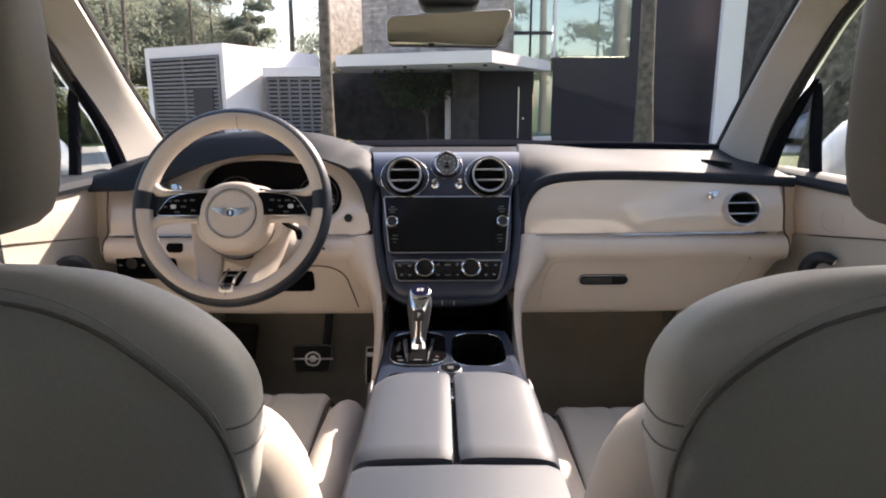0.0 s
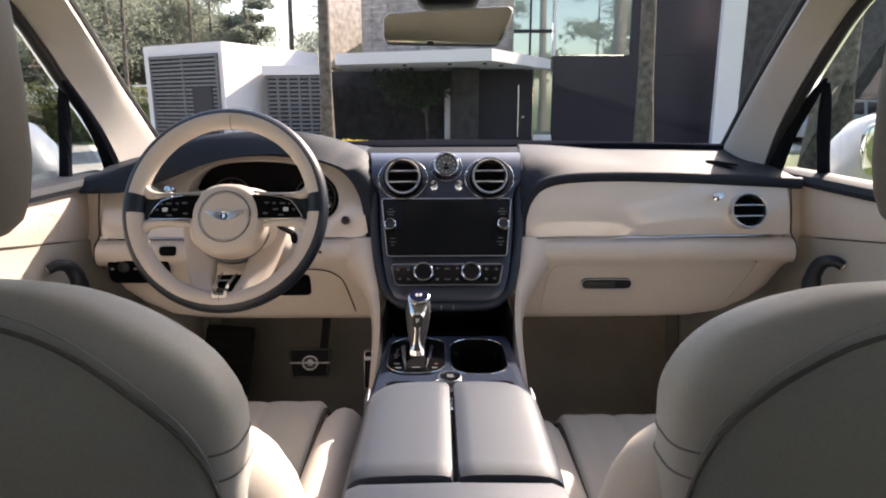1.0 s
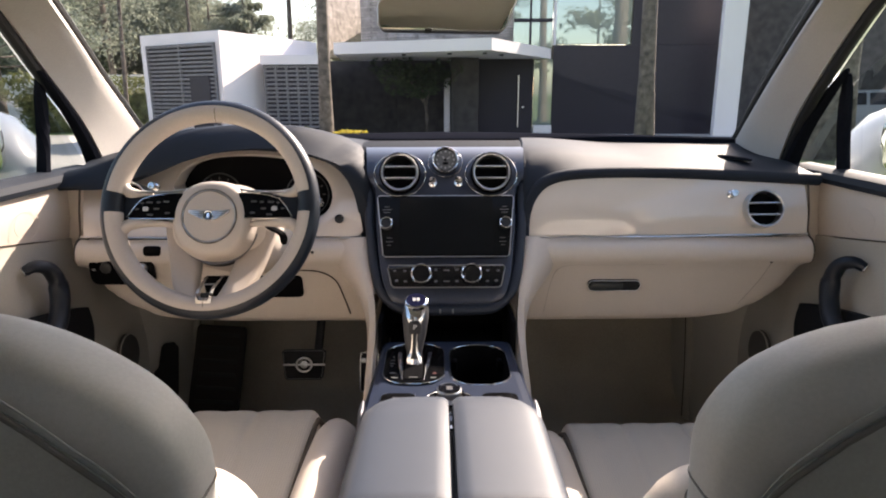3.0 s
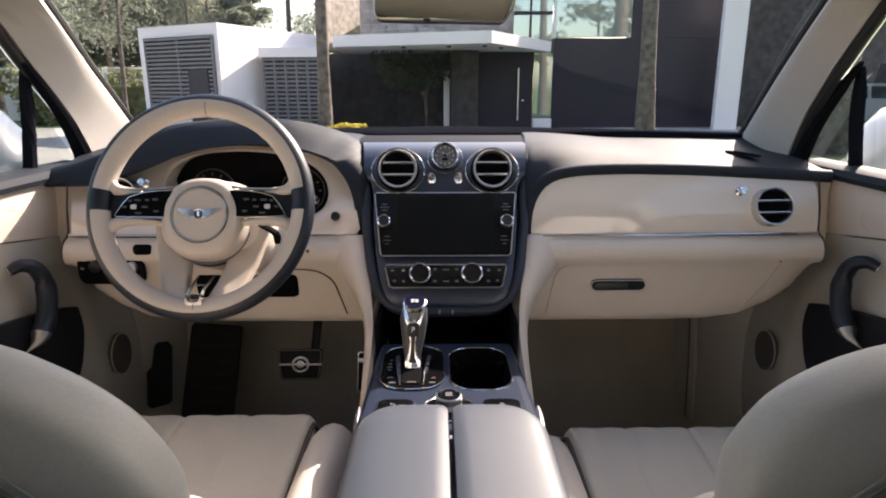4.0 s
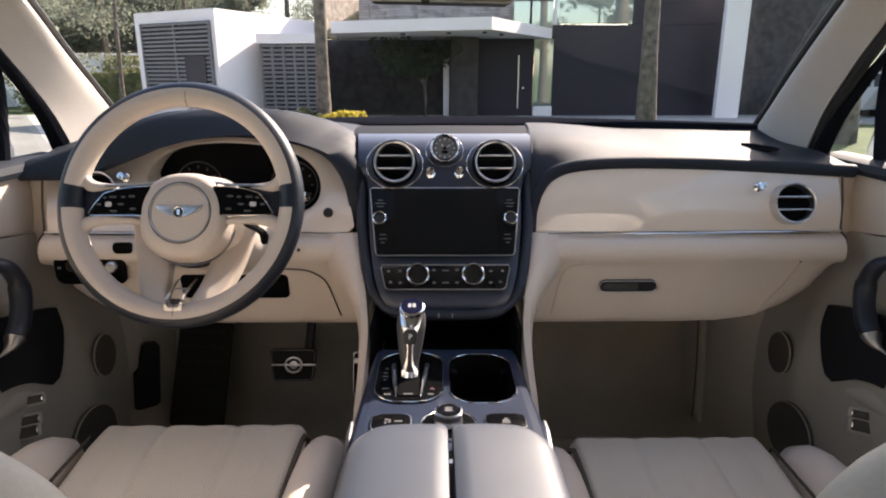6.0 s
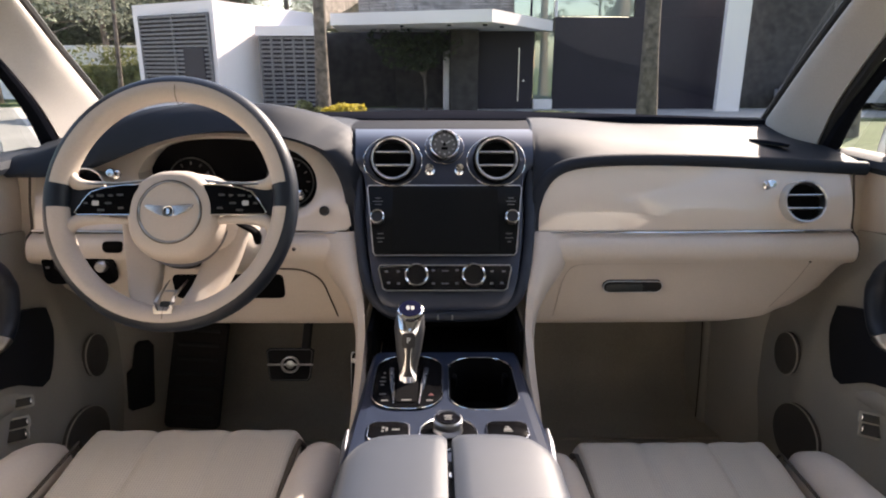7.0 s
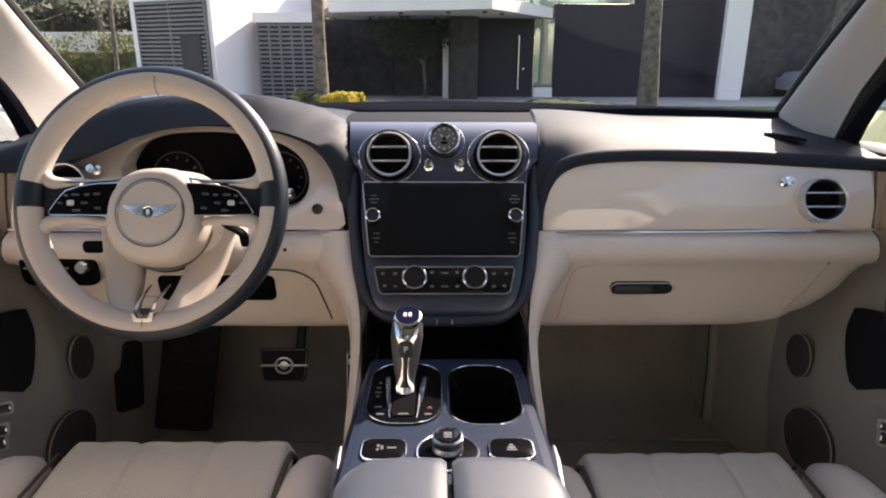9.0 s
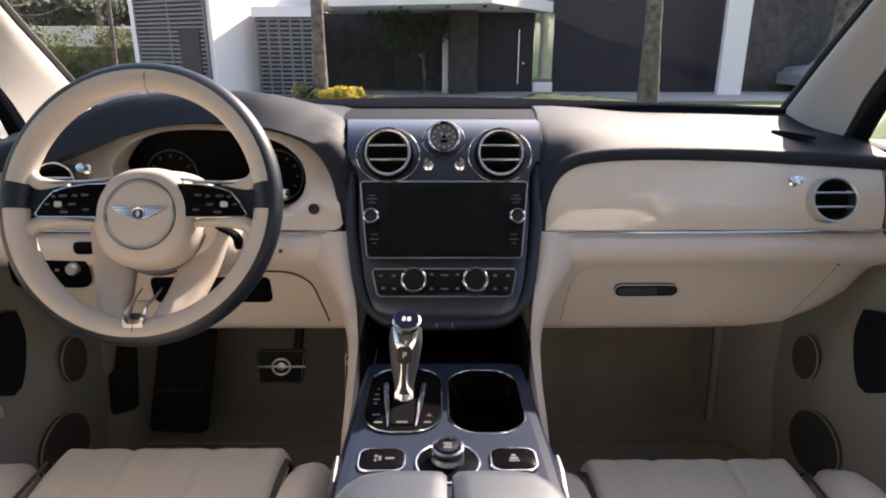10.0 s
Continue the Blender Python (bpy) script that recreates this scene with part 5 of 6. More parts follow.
    for i in range(33):
        u = -1 + 2 * i / 32
        xs = 0.237 * math.sin(math.sin(u * math.pi / 2) * math.pi / 2)
        ztop = along(crest, abs(xs)) - along([(0.0, 0.011), (0.10, 0.014), (0.15, 0.020), (0.19, 0.031), (0.21, 0.040), (0.222, 0.050), (0.230, 0.064), (0.235, 0.085), (0.237, 0.11)], abs(xs))
        col = []
        for k in range(19):
            z = 0.62 + (ztop - 0.62) * (k / 18)
            q = max(0.0, 1 - (abs(xs) / along(wid, z)) ** 4.5) ** (1 / 4.5)
            col.append(Vector((cx + xs, back_y(z) - along(deep, z) * q - 0.003 - 0.004 * min(1, (18 - k) / 2), z)))
        rows.append(col)
    part("back_panel", thicken(skin(rows), 0.004), BACKPANEL, back, "grey leather rear panel")
    line = [r[-1] + Vector((0, -0.003, 0.002)) for r in rows]
    side_l = [rows[0][k] + Vector((0.0, -0.003, 0)) for k in range(0, 16, 3)]
    side_r = [rows[-1][k] + Vector((0.0, -0.003, 0)) for k in range(0, 16, 3)]
    part("piping", tube(curve_points(side_l + line + list(reversed(side_r)), 90), 0.0017, 8), PIPING, back, "dark leather piping")
    # twin stitch line above the piping and the seams of the band under each shoulder
    part("stitch_line", tube(curve_points([p + Vector((0, -0.0005, 0.010)) for p in line[4:-4]], 60), 0.0006, 5), BACKPANEL, back)
    for z in (1.040, 1.018):
        ring = back_ring(z, 0.0004, 120)
        for k in (-1, 1):
            arc = [p + Vector((0, 0, -0.10 * abs(p.x - cx) + 0.025)) for p in ring if (p.x - cx) * k > 0.230 and p.y < back_y(z) + 0.035]
            arc.sort(key=lambda p: p.y)
            part("band_seam", tube(arc, 0.0009, 6), BAND, back, "dark stitched seam")
    # side bolsters of the backrest, standing forward of it
    for k in (-1, 1):
        path = curve_points([(cx + k * 0.208, 0.070, 1.018), (cx + k * 0.215, 0.078, 0.990), (cx + k * 0.220, 0.088, 0.945), (cx + k * 0.222, 0.100, 0.89), (cx + k * 0.222, 0.125, 0.76), (cx + k * 0.214, 0.150, 0.64)], 60)
        rad = [along([(0, 0.022), (0.04, 0.038), (0.08, 0.046), (0.15, 0.053), (0.3, 0.059), (1, 0.060)], i / 60) for i in range(61)]
        part("side_bolster", tube(path, rad, 36), BEIGE, st, "beige leather backrest bolster", angle=70)
    # head restraint
    rows = []
    for z, w, d in ((1.176, 0.060, 0.020), (1.177, 0.078, 0.032), (1.181, 0.090, 0.041), (1.190, 0.100, 0.048), (1.205, 0.106, 0.052), (1.23, 0.110, 0.055), (1.28, 0.112, 0.056), (1.33, 0.111, 0.055), (1.36, 0.106, 0.052), (1.385, 0.094, 0.044), (1.398, 0.078, 0.032), (1.405, 0.05, 0.016)):
        rows.append(superring(cx, 0.055, z, w, d, 2.8, 44))
    head = part("head_restraint", skin(rows, True, True), SHADED_HEADREST, st, "beige leather head restraint", angle=70)
    for s in (-1, 1):
        part("post", tube([(cx + s * 0.06, 0.058, 1.13), (cx + s * 0.06, 0.056, 1.20)], 0.006, 10), CHROME, head)


PERF = material("perforated_beige_leather", (0.50, 0.455, 0.39), 0.5, grain=0.12, scale=1300, cells=True, vary=0.05)
t = PERF.node_tree
co, holes, cut, dim = (t.nodes.new("ShaderNode" + k) for k in ("TexCoord", "TexVoronoi", "MapRange", "VectorMath"))
holes.voronoi_dimensions = "2D"
holes.inputs["Scale"].default_value, holes.inputs["Randomness"].default_value = 250, 0.0
cut.inputs["From Min"].default_value, cut.inputs["From Max"].default_value = 0.22, 0.34
cut.inputs["To Min"].default_value, cut.inputs["To Max"].default_value = 0.82, 1.0
dim.operation = "SCALE"
base = t.nodes["Principled BSDF"].inputs["Base Color"]
t.links.new(co.outputs["Object"], holes.inputs["Vector"])
t.links.new(holes.outputs["Distance"], cut.inputs["Value"])
t.links.new(base.links[0].from_socket, dim.inputs[0])
t.links.new(cut.outputs["Result"], dim.inputs["Scale"])
t.links.new(dim.outputs[0], base)
seat(-0.400, -0.008, 0.0, [(1.034, 0.2455), (1.056, 0.2480), (1.078, 0.2435), (1.101, 0.2300), (1.122, 0.2030), (1.137, 0.1750), (1.1455, 0.1530), (1.151, 0.1250), (1.154, 0.085), (1.155, 0.01)], "beige leather driver seat with a raised cushion")
seat(0.388, -0.064, 0.045, [(1.034, 0.2470), (1.055, 0.2500), (1.079, 0.2505), (1.097, 0.2435), (1.116, 0.2270), (1.131, 0.2000), (1.138, 0.1790), (1.143, 0.1600), (1.1465, 0.1360), (1.1495, 0.085), (1.1505, 0.01)], "beige leather passenger seat with a lowered cushion")


# ---- doors ----
def front_door(s, side):
    door = thing("front_door", (s * 0.80, 0.5, 0.40), "beige leather car door with a navy grab handle, closed", "car door", "front doors")
    F = 1.005                                           # front end of the inner panel

    def px(y, z):
        """How far out the panel lies at this height."""
        return along([(0.40, 0.790), (0.52, 0.775), (0.66, 0.772), (0.80, 0.785), (0.95, 0.795), (1.00, 0.790), (1.10, 0.782)], z)

    # upper panel, above the seam line that rises to the rear
    def seam_z(y):
        return 0.970 + 0.168 * (1.04 - y) if y > 0.7 else 1.027 + 0.05 * (0.7 - y)

    ys = [F - 1.12 * i / 40 for i in range(41)]
    rows = []
    for y in ys:
        z0 = seam_z(y)
        rows.append([Vector((s * (px(y, z0 + (1.098 - z0) * k / 8) - 0.004 * math.sin(math.pi * k / 8)), y, z0 + (1.098 - z0) * k / 8)) for k in range(9)])
    part("upper_panel", thicken(skin(rows), 0.012, (-s, 0, 0)), BEIGE, door, "beige leather upper panel")
    part("chrome_seam", tube([(s * (px(y, seam_z(y)) - 0.003), y, seam_z(y) - 0.001) for y in ys], 0.0016, 6), SEAM, door, "thin dark seam")
    # lower panel, sweeping round the speakers
    rows = []
    for i in range(49):
        row = []
        for k in range(31):
            z = 0.970 - 0.64 * k / 30
            front = along([(0.33, 1.235), (0.80, 1.225), (0.88, 1.15), (0.93, 1.01), (0.97, 1.005)], z)
            y = front - (front + 0.115) * i / 48
            zz = z + (seam_z(y) - 0.970) * max(0, (z - 0.70) / 0.27)
            # arm rest swells inward towards the rear
            swell = 0.04 * max(0.0, min(1.0, (0.86 - y) / 0.20)) ** 1.2 * math.exp(-((z - 0.745) / 0.075) ** 2)
            crease = 0.010 * math.exp(-((y - (1.035 + 0.10 * (0.8 - z))) / 0.03) ** 2) * (z < 0.9)
            row.append(Vector((s * (px(y, z) - 0.006 - swell - crease), y, zz)))
        rows.append(row)
    part("lower_panel", thicken(skin(rows), 0.012, (-s, 0, 0)), LINEN, door, "beige lower door panel")
    # dark pocket behind the grab handle
    out = [(0.992, 0.828), (0.93, 0.845), (0.80, 0.870), (0.60, 0.895), (0.40, 0.905), (0.40, 0.755), (0.60, 0.750), (0.80, 0.742), (0.865, 0.728), (0.905, 0.708), (0.935, 0.688), (0.957, 0.686), (0.978, 0.706), (1.002, 0.775)]
    rim = curve_points([(s * 0.777, a, b) for a, b in out] + [(s * 0.777, *out[0])], 60)[:-1]
    bm = bmesh.new()
    low, top = [bm.verts.new(p) for p in rim], [bm.verts.new(p + Vector((-s * 0.012, 0, 0))) for p in rim]
    bm.faces.new(top)
    for k in range(len(rim)):
        bm.faces.new((low[k], low[(k + 1) % len(rim)], top[(k + 1) % len(rim)], top[k]))
    part("inner_panel", bm, RECESS, door, "navy leather recess behind the handle")
    # grab handle
    grip = curve_points([(s * 0.778, 0.829, 0.953), (s * 0.766, 0.841, 0.960), (s * 0.753, 0.860, 0.951), (s * 0.746, 0.870, 0.922), (s * 0.741, 0.862, 0.886), (s * 0.737, 0.841, 0.854), (s * 0.735, 0.821, 0.838)], 26)
    part("grab_handle", tube(grip, [0.011 + 0.007 * math.sin(math.pi * min(0.5, i / 24)) for i in range(27)], 14, flat=0.85), RIM_NAVY, door, "curved navy leather grab handle")
    part("handle_tip", tube([(s * 0.780, 0.826, 0.952), (s * 0.777, 0.830, 0.954)], 0.0090, 12), CHROME, door, "chrome handle end")
    part("handle_foot", tube(curve_points([(s * 0.735, 0.821, 0.838), (s * 0.735, 0.807, 0.827), (s * 0.742, 0.785, 0.817)], 8), [0.018, 0.0165, 0.0145, 0.012, 0.009, 0.0065, 0.0045, 0.003, 0.0015], 12, flat=0.8), RING_METAL, door, "chrome handle end")
    part("door_pull", tube(curve_points([(s * 0.768, 0.60, 0.925), (s * 0.762, 0.66, 0.922), (s * 0.764, 0.70, 0.918)], 8), [0.006, 0.010, 0.012, 0.013, 0.013, 0.012, 0.010, 0.007, 0.003], 10, flat=0.6), BLACK, door, "black inner door opener")
    # padded ledge below the recess with the window switches let into it
    ledge = curve_points([(s * 0.784, 0.962, 0.662), (s * 0.782, 0.930, 0.670), (s * 0.780, 0.880, 0.690), (s * 0.778, 0.80, 0.706), (s * 0.778, 0.55, 0.720)], 24)
    part("ledge", tube(ledge, [along([(0, 0.004), (0.12, 0.012), (0.3, 0.017), (1, 0.020)], i / 24) for i in range(25)], 14, flat=1.3), LINEN, door, "beige padded switch ledge", angle=70)
    for y, z, w, h in (((0.869, 0.694, 0.028, 0.014), (0.848, 0.664, 0.030, 0.015), (0.838, 0.646, 0.031, 0.019)) if s < 0 else ((0.835, 0.674, 0.031, 0.014), (0.828, 0.655, 0.033, 0.020))):
        m = facing((s * 0.757, y, z), (-s * 0.45, -0.8, 0.45))
        bezel = part("switch_bezel", plate(round_rect(w + 0.008, h + 0.008, 0.004), 0.016, m @ pose(0, 0, -0.016), 0.002), LINEN, door)
        b = part("window_switch", plate(round_rect(w, h, 0.003), 0.004, m, 0.001), BLACK, door, "black window switch with a chrome edge")
        part("switch_edge", block((0.0025, h * 0.5, 0.002), (-s * w * 0.46, 0, 0.0045), 0.0006, m=m), CHROME, b)
    # speakers
    for y, z, ry, rz in ((1.105, 0.672, 0.037, 0.048), (1.030, 0.515, 0.070, 0.068)):
        m = facing((s * (px(y, z) - 0.021), y, z), (-s, -0.12, 0))
        sp = part("speaker", plate([(a * ry, b * rz) for a, b in circle(1.0, 40)], 0.010, m @ pose(0, 0, -0.006), 0.001), GRILLE, door, "dark round speaker grille")
        part("speaker_rim", ring_of([(a * ry, b * rz) for a, b in circle(1.0, 40)], m @ pose(0, 0, 0.003), 0.0018, 6), LINEN, sp)
    # belt rail: navy cap along the window sill
    rows = []
    for i in range(31):
        y = 1.10 - 1.22 * i / 30
        prof = [(0.772, 1.090), (0.768, 1.100), (0.772, 1.112), (0.785, 1.119), (0.81, 1.121), (0.835, 1.116), (0.84, 1.09)]
        rows.append([Vector((s * x, y, z)) for x, z in prof])
    part("sill_cap", thicken(skin(rows), 0.006, (-s, 0, 1)), NAVY, door, "navy leather sill cap")
    # embossed oval
    m = facing((s * 0.783, 0.86, 1.035), (-s, 0, 0))
    part("embossing", ring_of([(0.036 * a, 0.026 * b) for a, b in circle(1.0, 36)], m @ pose(0, 0, 0.004), 0.0004, 5), BEIGE, door)
    # window frame, divider, glass
    pane = bmesh.new()
    pts = [(1.15, 1.118), (0.98, 1.29), (0.76, 1.412), (0.50, 1.54), (0.20, 1.59), (-0.18, 1.59), (-0.18, 1.118)]
    pane.faces.new([pane.verts.new((s * (0.815 - 0.22 * max(0, z - 1.118) * (z - 1.0)), y, z)) for y, z in pts])
    g = part("window_pane", pane, SIDE_GLASS, door, "clear side window")
    g.visible_shadow = False
    bar = curve_points([(s * 0.806, 0.975, 1.108), (s * 0.797, 0.982, 1.21), (s * 0.781, 0.966, 1.306)], 8)
    part("divider", tube(bar, [0.0145, 0.0145, 0.014, 0.014, 0.0135, 0.013, 0.012, 0.010, 0.006], 8, flat=0.9), DECK_BLACK, door, "black quarter-window divider")
    tri = curve_points([(s * 0.782, 1.135, 1.100), (s * 0.774, 1.068, 1.195), (s * 0.767, 0.990, 1.272), (s * 0.762, 0.940, 1.312)], 8)
    part("window_frame", tube(tri, [0.019, 0.018, 0.016, 0.015, 0.014, 0.013, 0.012, 0.009, 0.005], 8, flat=0.7), DECK_BLACK, door, "black quarter-window frame")
    # outer skin
    rows = [[Vector((s * x, 1.12 - 1.3 * i / 10, z)) for x, z in ((0.845, 1.10), (0.885, 1.05), (0.93, 0.90), (0.95, 0.70), (0.93, 0.45))] for i in range(11)]
    part("outer_skin", thicken(skin(rows), 0.004, (s, 0, 0)), CAR_WHITE, door, "white painted outer skin")
    # wing mirror outside
    mir = thing("wing_mirror", (s * 1.00, 1.12, 1.10), "white painted wing mirror outside the door", "wing mirror", "wing mirrors")
    rows = []
    for x, cy, cz, a, b in ((0.903, 1.13, 1.092, 0.030, 0.022), (0.920, 1.135, 1.103, 0.050, 0.042), (0.945, 1.145, 1.122, 0.070, 0.064), (0.985, 1.15, 1.140, 0.080, 0.086), (1.03, 1.15, 1.148, 0.082, 0.095), (1.09, 1.145, 1.150, 0.080, 0.090), (1.14, 1.135, 1.148, 0.064, 0.072), (1.165, 1.125, 1.146, 0.042, 0.046), (1.175, 1.12, 1.145, 0.01, 0.01)):
        rows.append([Vector((s * x, cy + a * math.copysign(abs(math.cos(t)) ** 0.8, math.cos(t)), cz + b * math.copysign(abs(math.sin(t)) ** 0.8, math.sin(t)))) for t in np.linspace(0, 2 * math.pi, 29)[:-1]])
    part("housing", skin(rows, True, True), CAR_WHITE, mir, "white painted housing", angle=70)
    m = facing((s * 1.028, 1.074, 1.162), (-s * 0.08, -1, 0))
    part("mirror_glass", plate(round_rect(0.165, 0.118, 0.030), 0.016, m, 0.001), MIRROR, mir)
    part("foot", block((0.10, 0.05, 0.03), (s * 0.90, 1.13, 1.058), 0.01, 2), BLACK, mir, "black mirror foot")


front_door(-1, "left")
front_door(1, "right")


# ---- inner mirror ----
def inner_mirror():
    mi = thing("rear_view_mirror", (0, 0.66, 1.39), "frameless inner rear-view mirror", "mirror")
    m = facing((-0.004, 0.64, 1.378), (0.02, -1, 0.125))
    out = [(x + (0.010 * (y / 0.023) if x > 0 else 0.0), y * (1.02 + 1.6 * x) + 0.004 * (1 - (x / 0.1) ** 2) + 0.022 * x) for x, y in round_rect(0.186, 0.047, 0.011, 5)]
    part("housing", plate(out, 0.018, m @ pose(0, 0, -0.020), 0.0), BLACK, mi)
    part("mirror_glass", plate(out, 0.003, m @ pose(0, 0, -0.001), 0.001), MIRROR, mi)
    part("mirror_edge", ring_of(out, m @ pose(0, 0, 0.0015), 0.0012, 6), SATIN, mi)
    part("bracket", block((0.10, 0.09, 0.05), (0.0, 0.70, 1.440), 0.016, 3), BLACK, mi, "black sensor housing")
    part("switch", block((0.010, 0.008, 0.006), (-0.028, 0.631, 1.355), 0.002), BLACK, mi)


inner_mirror()


# ---- footwell things ----
def footwells():
    ped = thing("brake_pedal", (-0.375, 1.28, 0.50), "black rubber and steel brake pedal", "pedal")
    m = facing((-0.372, 1.262, 0.568), (0, -1, 0.35))
    out = [(-0.046, -0.038), (0.044, -0.038), (0.050, -0.030), (0.057, 0.036), (0.050, 0.042), (-0.052, 0.042), (-0.060, 0.036), (-0.052, -0.030)]
    pad = part("pedal_pad", plate(out, 0.012, m, 0.003), RUBBER, ped, "black rubber pad")
    part("pad_rim", ring_of([(x * 0.94, y * 0.92) for x, y in out], m @ pose(0, 0, 0.012), 0.0012, 6), MARK, pad, "dull steel rim")
    part("pad_ring", tube([m @ Vector((0.020 * math.cos(a), 0.018 * math.sin(a) + 0.002, 0.013)) for a in np.linspace(0, 2 * math.pi, 29)[:-1]], 0.003, 8, closed=True), SATIN, pad, "steel ring")
    part("pad_bar", block((0.112, 0.005, 0.003), (0, 0.002, 0.0125), 0.001, m=m), SATIN, pad)
    part("pad_stud", lathe([(0.010, 0), (0.010, 0.014), (0.001, 0.016)], m @ pose(0, 0.002, 0), 18), SATIN, pad)
    part("pedal_arm", tube(curve_points([(-0.338, 1.28, 0.60), (-0.332, 1.33, 0.70), (-0.33, 1.40, 0.85)], 8), 0.012, 8), BLACK, ped)
    acc = thing("accelerator_pedal", (-0.205, 1.25, 0.42), "black accelerator pedal with a steel rim", "pedal")
    m = facing((-0.197, 1.235, 0.560), (0, -1, 0.4))
    part("pedal_pad", plate(round_rect(0.050, 0.105, 0.008), 0.012, m, 0.003), RUBBER, acc)
    part("pad_stud", block((0.030, 0.012, 0.004), (-0.006, 0.030, 0.0125), 0.0015, m=m), SATIN, acc, "small steel stud")
    part("pad_rim", ring_of(round_rect(0.046, 0.100, 0.007), m @ pose(0, 0, 0.012), 0.0011, 6), SATIN, acc, "steel rim")
    rest = thing("foot_rest", (-0.62, 1.35, 0.40), "dark ribbed foot rest on the toe board", "foot rest")
    m = facing((-0.636, 1.345, 0.503), (0.06, -1, 0.42)) @ pose(0, 0, 0, 0, 0, -5)
    part("rest_pad", plate(round_rect(0.135, 0.275, 0.012), 0.02, m, 0.004), MAT_DARK, rest)
    for k in range(7):
        part("rib", block((0.105, 0.010, 0.004), (0, -0.11 + 0.037 * k, 0.0215), 0.0015, m=m), RUBBER, rest)
    # a raised plate whose black colour gives the hollow's shade
    bin_ = thing("door_pocket", (-0.72, 1.16, 0.50), "black plate in place of the hood-release recess in the kick panel", "recess")
    m = facing((-0.735, 1.252, 0.552), (1, -1.1, 0)) @ pose(0, 0, 0, 0, 0, -9)
    part("recess", plate([(-0.030, -0.084), (-0.022, -0.090), (0.020, -0.086), (0.030, -0.076), (0.022, 0.072), (0.012, 0.084), (-0.012, 0.084), (-0.020, 0.074), (-0.024, 0.020), (-0.036, 0.006)], 0.012, m, 0.003), DARKGAP, bin_)


footwells()


# ---- outside ----
def terrain():
    bm = bmesh.new()
    bmesh.ops.create_grid(bm, x_segments=4, y_segments=4, size=400)
    tagged(part("ground", bm, GRASS, None, kind="structure"), "mown lawn reaching to the woods", "ground")
    # low grass bank before the forecourt
    rows = []
    for i in range(41):
        x = 1.0 + 4.6 * i / 40
        top = 0.30 * along([(1.0, 0.0), (1.5, 0.35), (2.45, 1.0), (3.6, 0.75), (5.0, 0.35), (5.6, 0.0)], x)
        rows.append([Vector((x, 14.4 + 1.5 * math.cos(math.pi * k / 12), -0.03 + (top + 0.03 + 0.02 * math.sin(17 * x + 5 * k)) * math.sin(math.pi * k / 12))) for k in range(13)])
    # the bank's shade comes from its darker lawn colour
    tagged(part("lawn_bank", skin(rows), SHADED_LAWN, None, kind="structure"), "low grass bank beside the forecourt", "ground")
    bm = plate([(-30, 1.5), (-1.7, 1.5), (-1.7, 16.2), (30, 16.2), (30, 19.8), (-30, 19.8)], 0.02, pose(0, 0, 0.0))
    tagged(part("pavement", bm, PAVING, None, kind="structure"), "pale paved forecourt", "pavement")


def wall_block(x0, x1, y0, y1, z0, z1):
    return block((x1 - x0, y1 - y0, z1 - z0), ((x0 + x1) / 2, (y0 + y1) / 2, (z0 + z1) / 2), 0.01, 1)


def prism(pts, z0, z1):
    return plate(pts, z1 - z0, pose(0, 0, z0))


def louvres(parent, a, b, z0, z1, n, posts):
    """A screen of level slats from a to b (plan points)."""
    a, b = Vector((*a, 0)), Vector((*b, 0))
    d = (b - a).normalized()
    ang = math.degrees(math.atan2(d.y, d.x))
    L = (b - a).length
    screen = part("screen_back", block((L, 0.04, z1 - z0), (L / 2, 0.06, (z0 + z1) / 2), 0, m=pose(a.x, a.y, 0, 0, 0, ang)), DARK_PANEL, parent, "dark opening behind slats")
    mesh = None
    for k in range(n):
        z = z0 + (z1 - z0) * (k + 0.5) / n
        if mesh is None:
            first = part("slat", block((L, 0.05, (z1 - z0) / n * 0.52), (0, 0, 0), 0.004, 1), LOUVRE, parent)
            mesh = first.data
            ob = first
        else:
            ob = new("slat", mesh)
            ob.parent = parent
        ob.matrix_parent_inverse = Matrix.Translation(parent.location).inverted()
        if ob is first:
            for v in mesh.vertices:
                v.co += parent.location
        mid = (a + b) / 2 - Vector((-d.y, d.x, 0)) * 0.02
        ob.matrix_basis = pose(mid.x, mid.y, z, 0, 0, ang)
    for f in posts:
        p = a + d * L * f
        part("post", block((0.05, 0.06, z1 - z0), (0, 0, (z0 + z1) / 2), 0.004, 1, m=pose(p.x, p.y, 0, 0, 0, ang)), LOUVRE, parent)


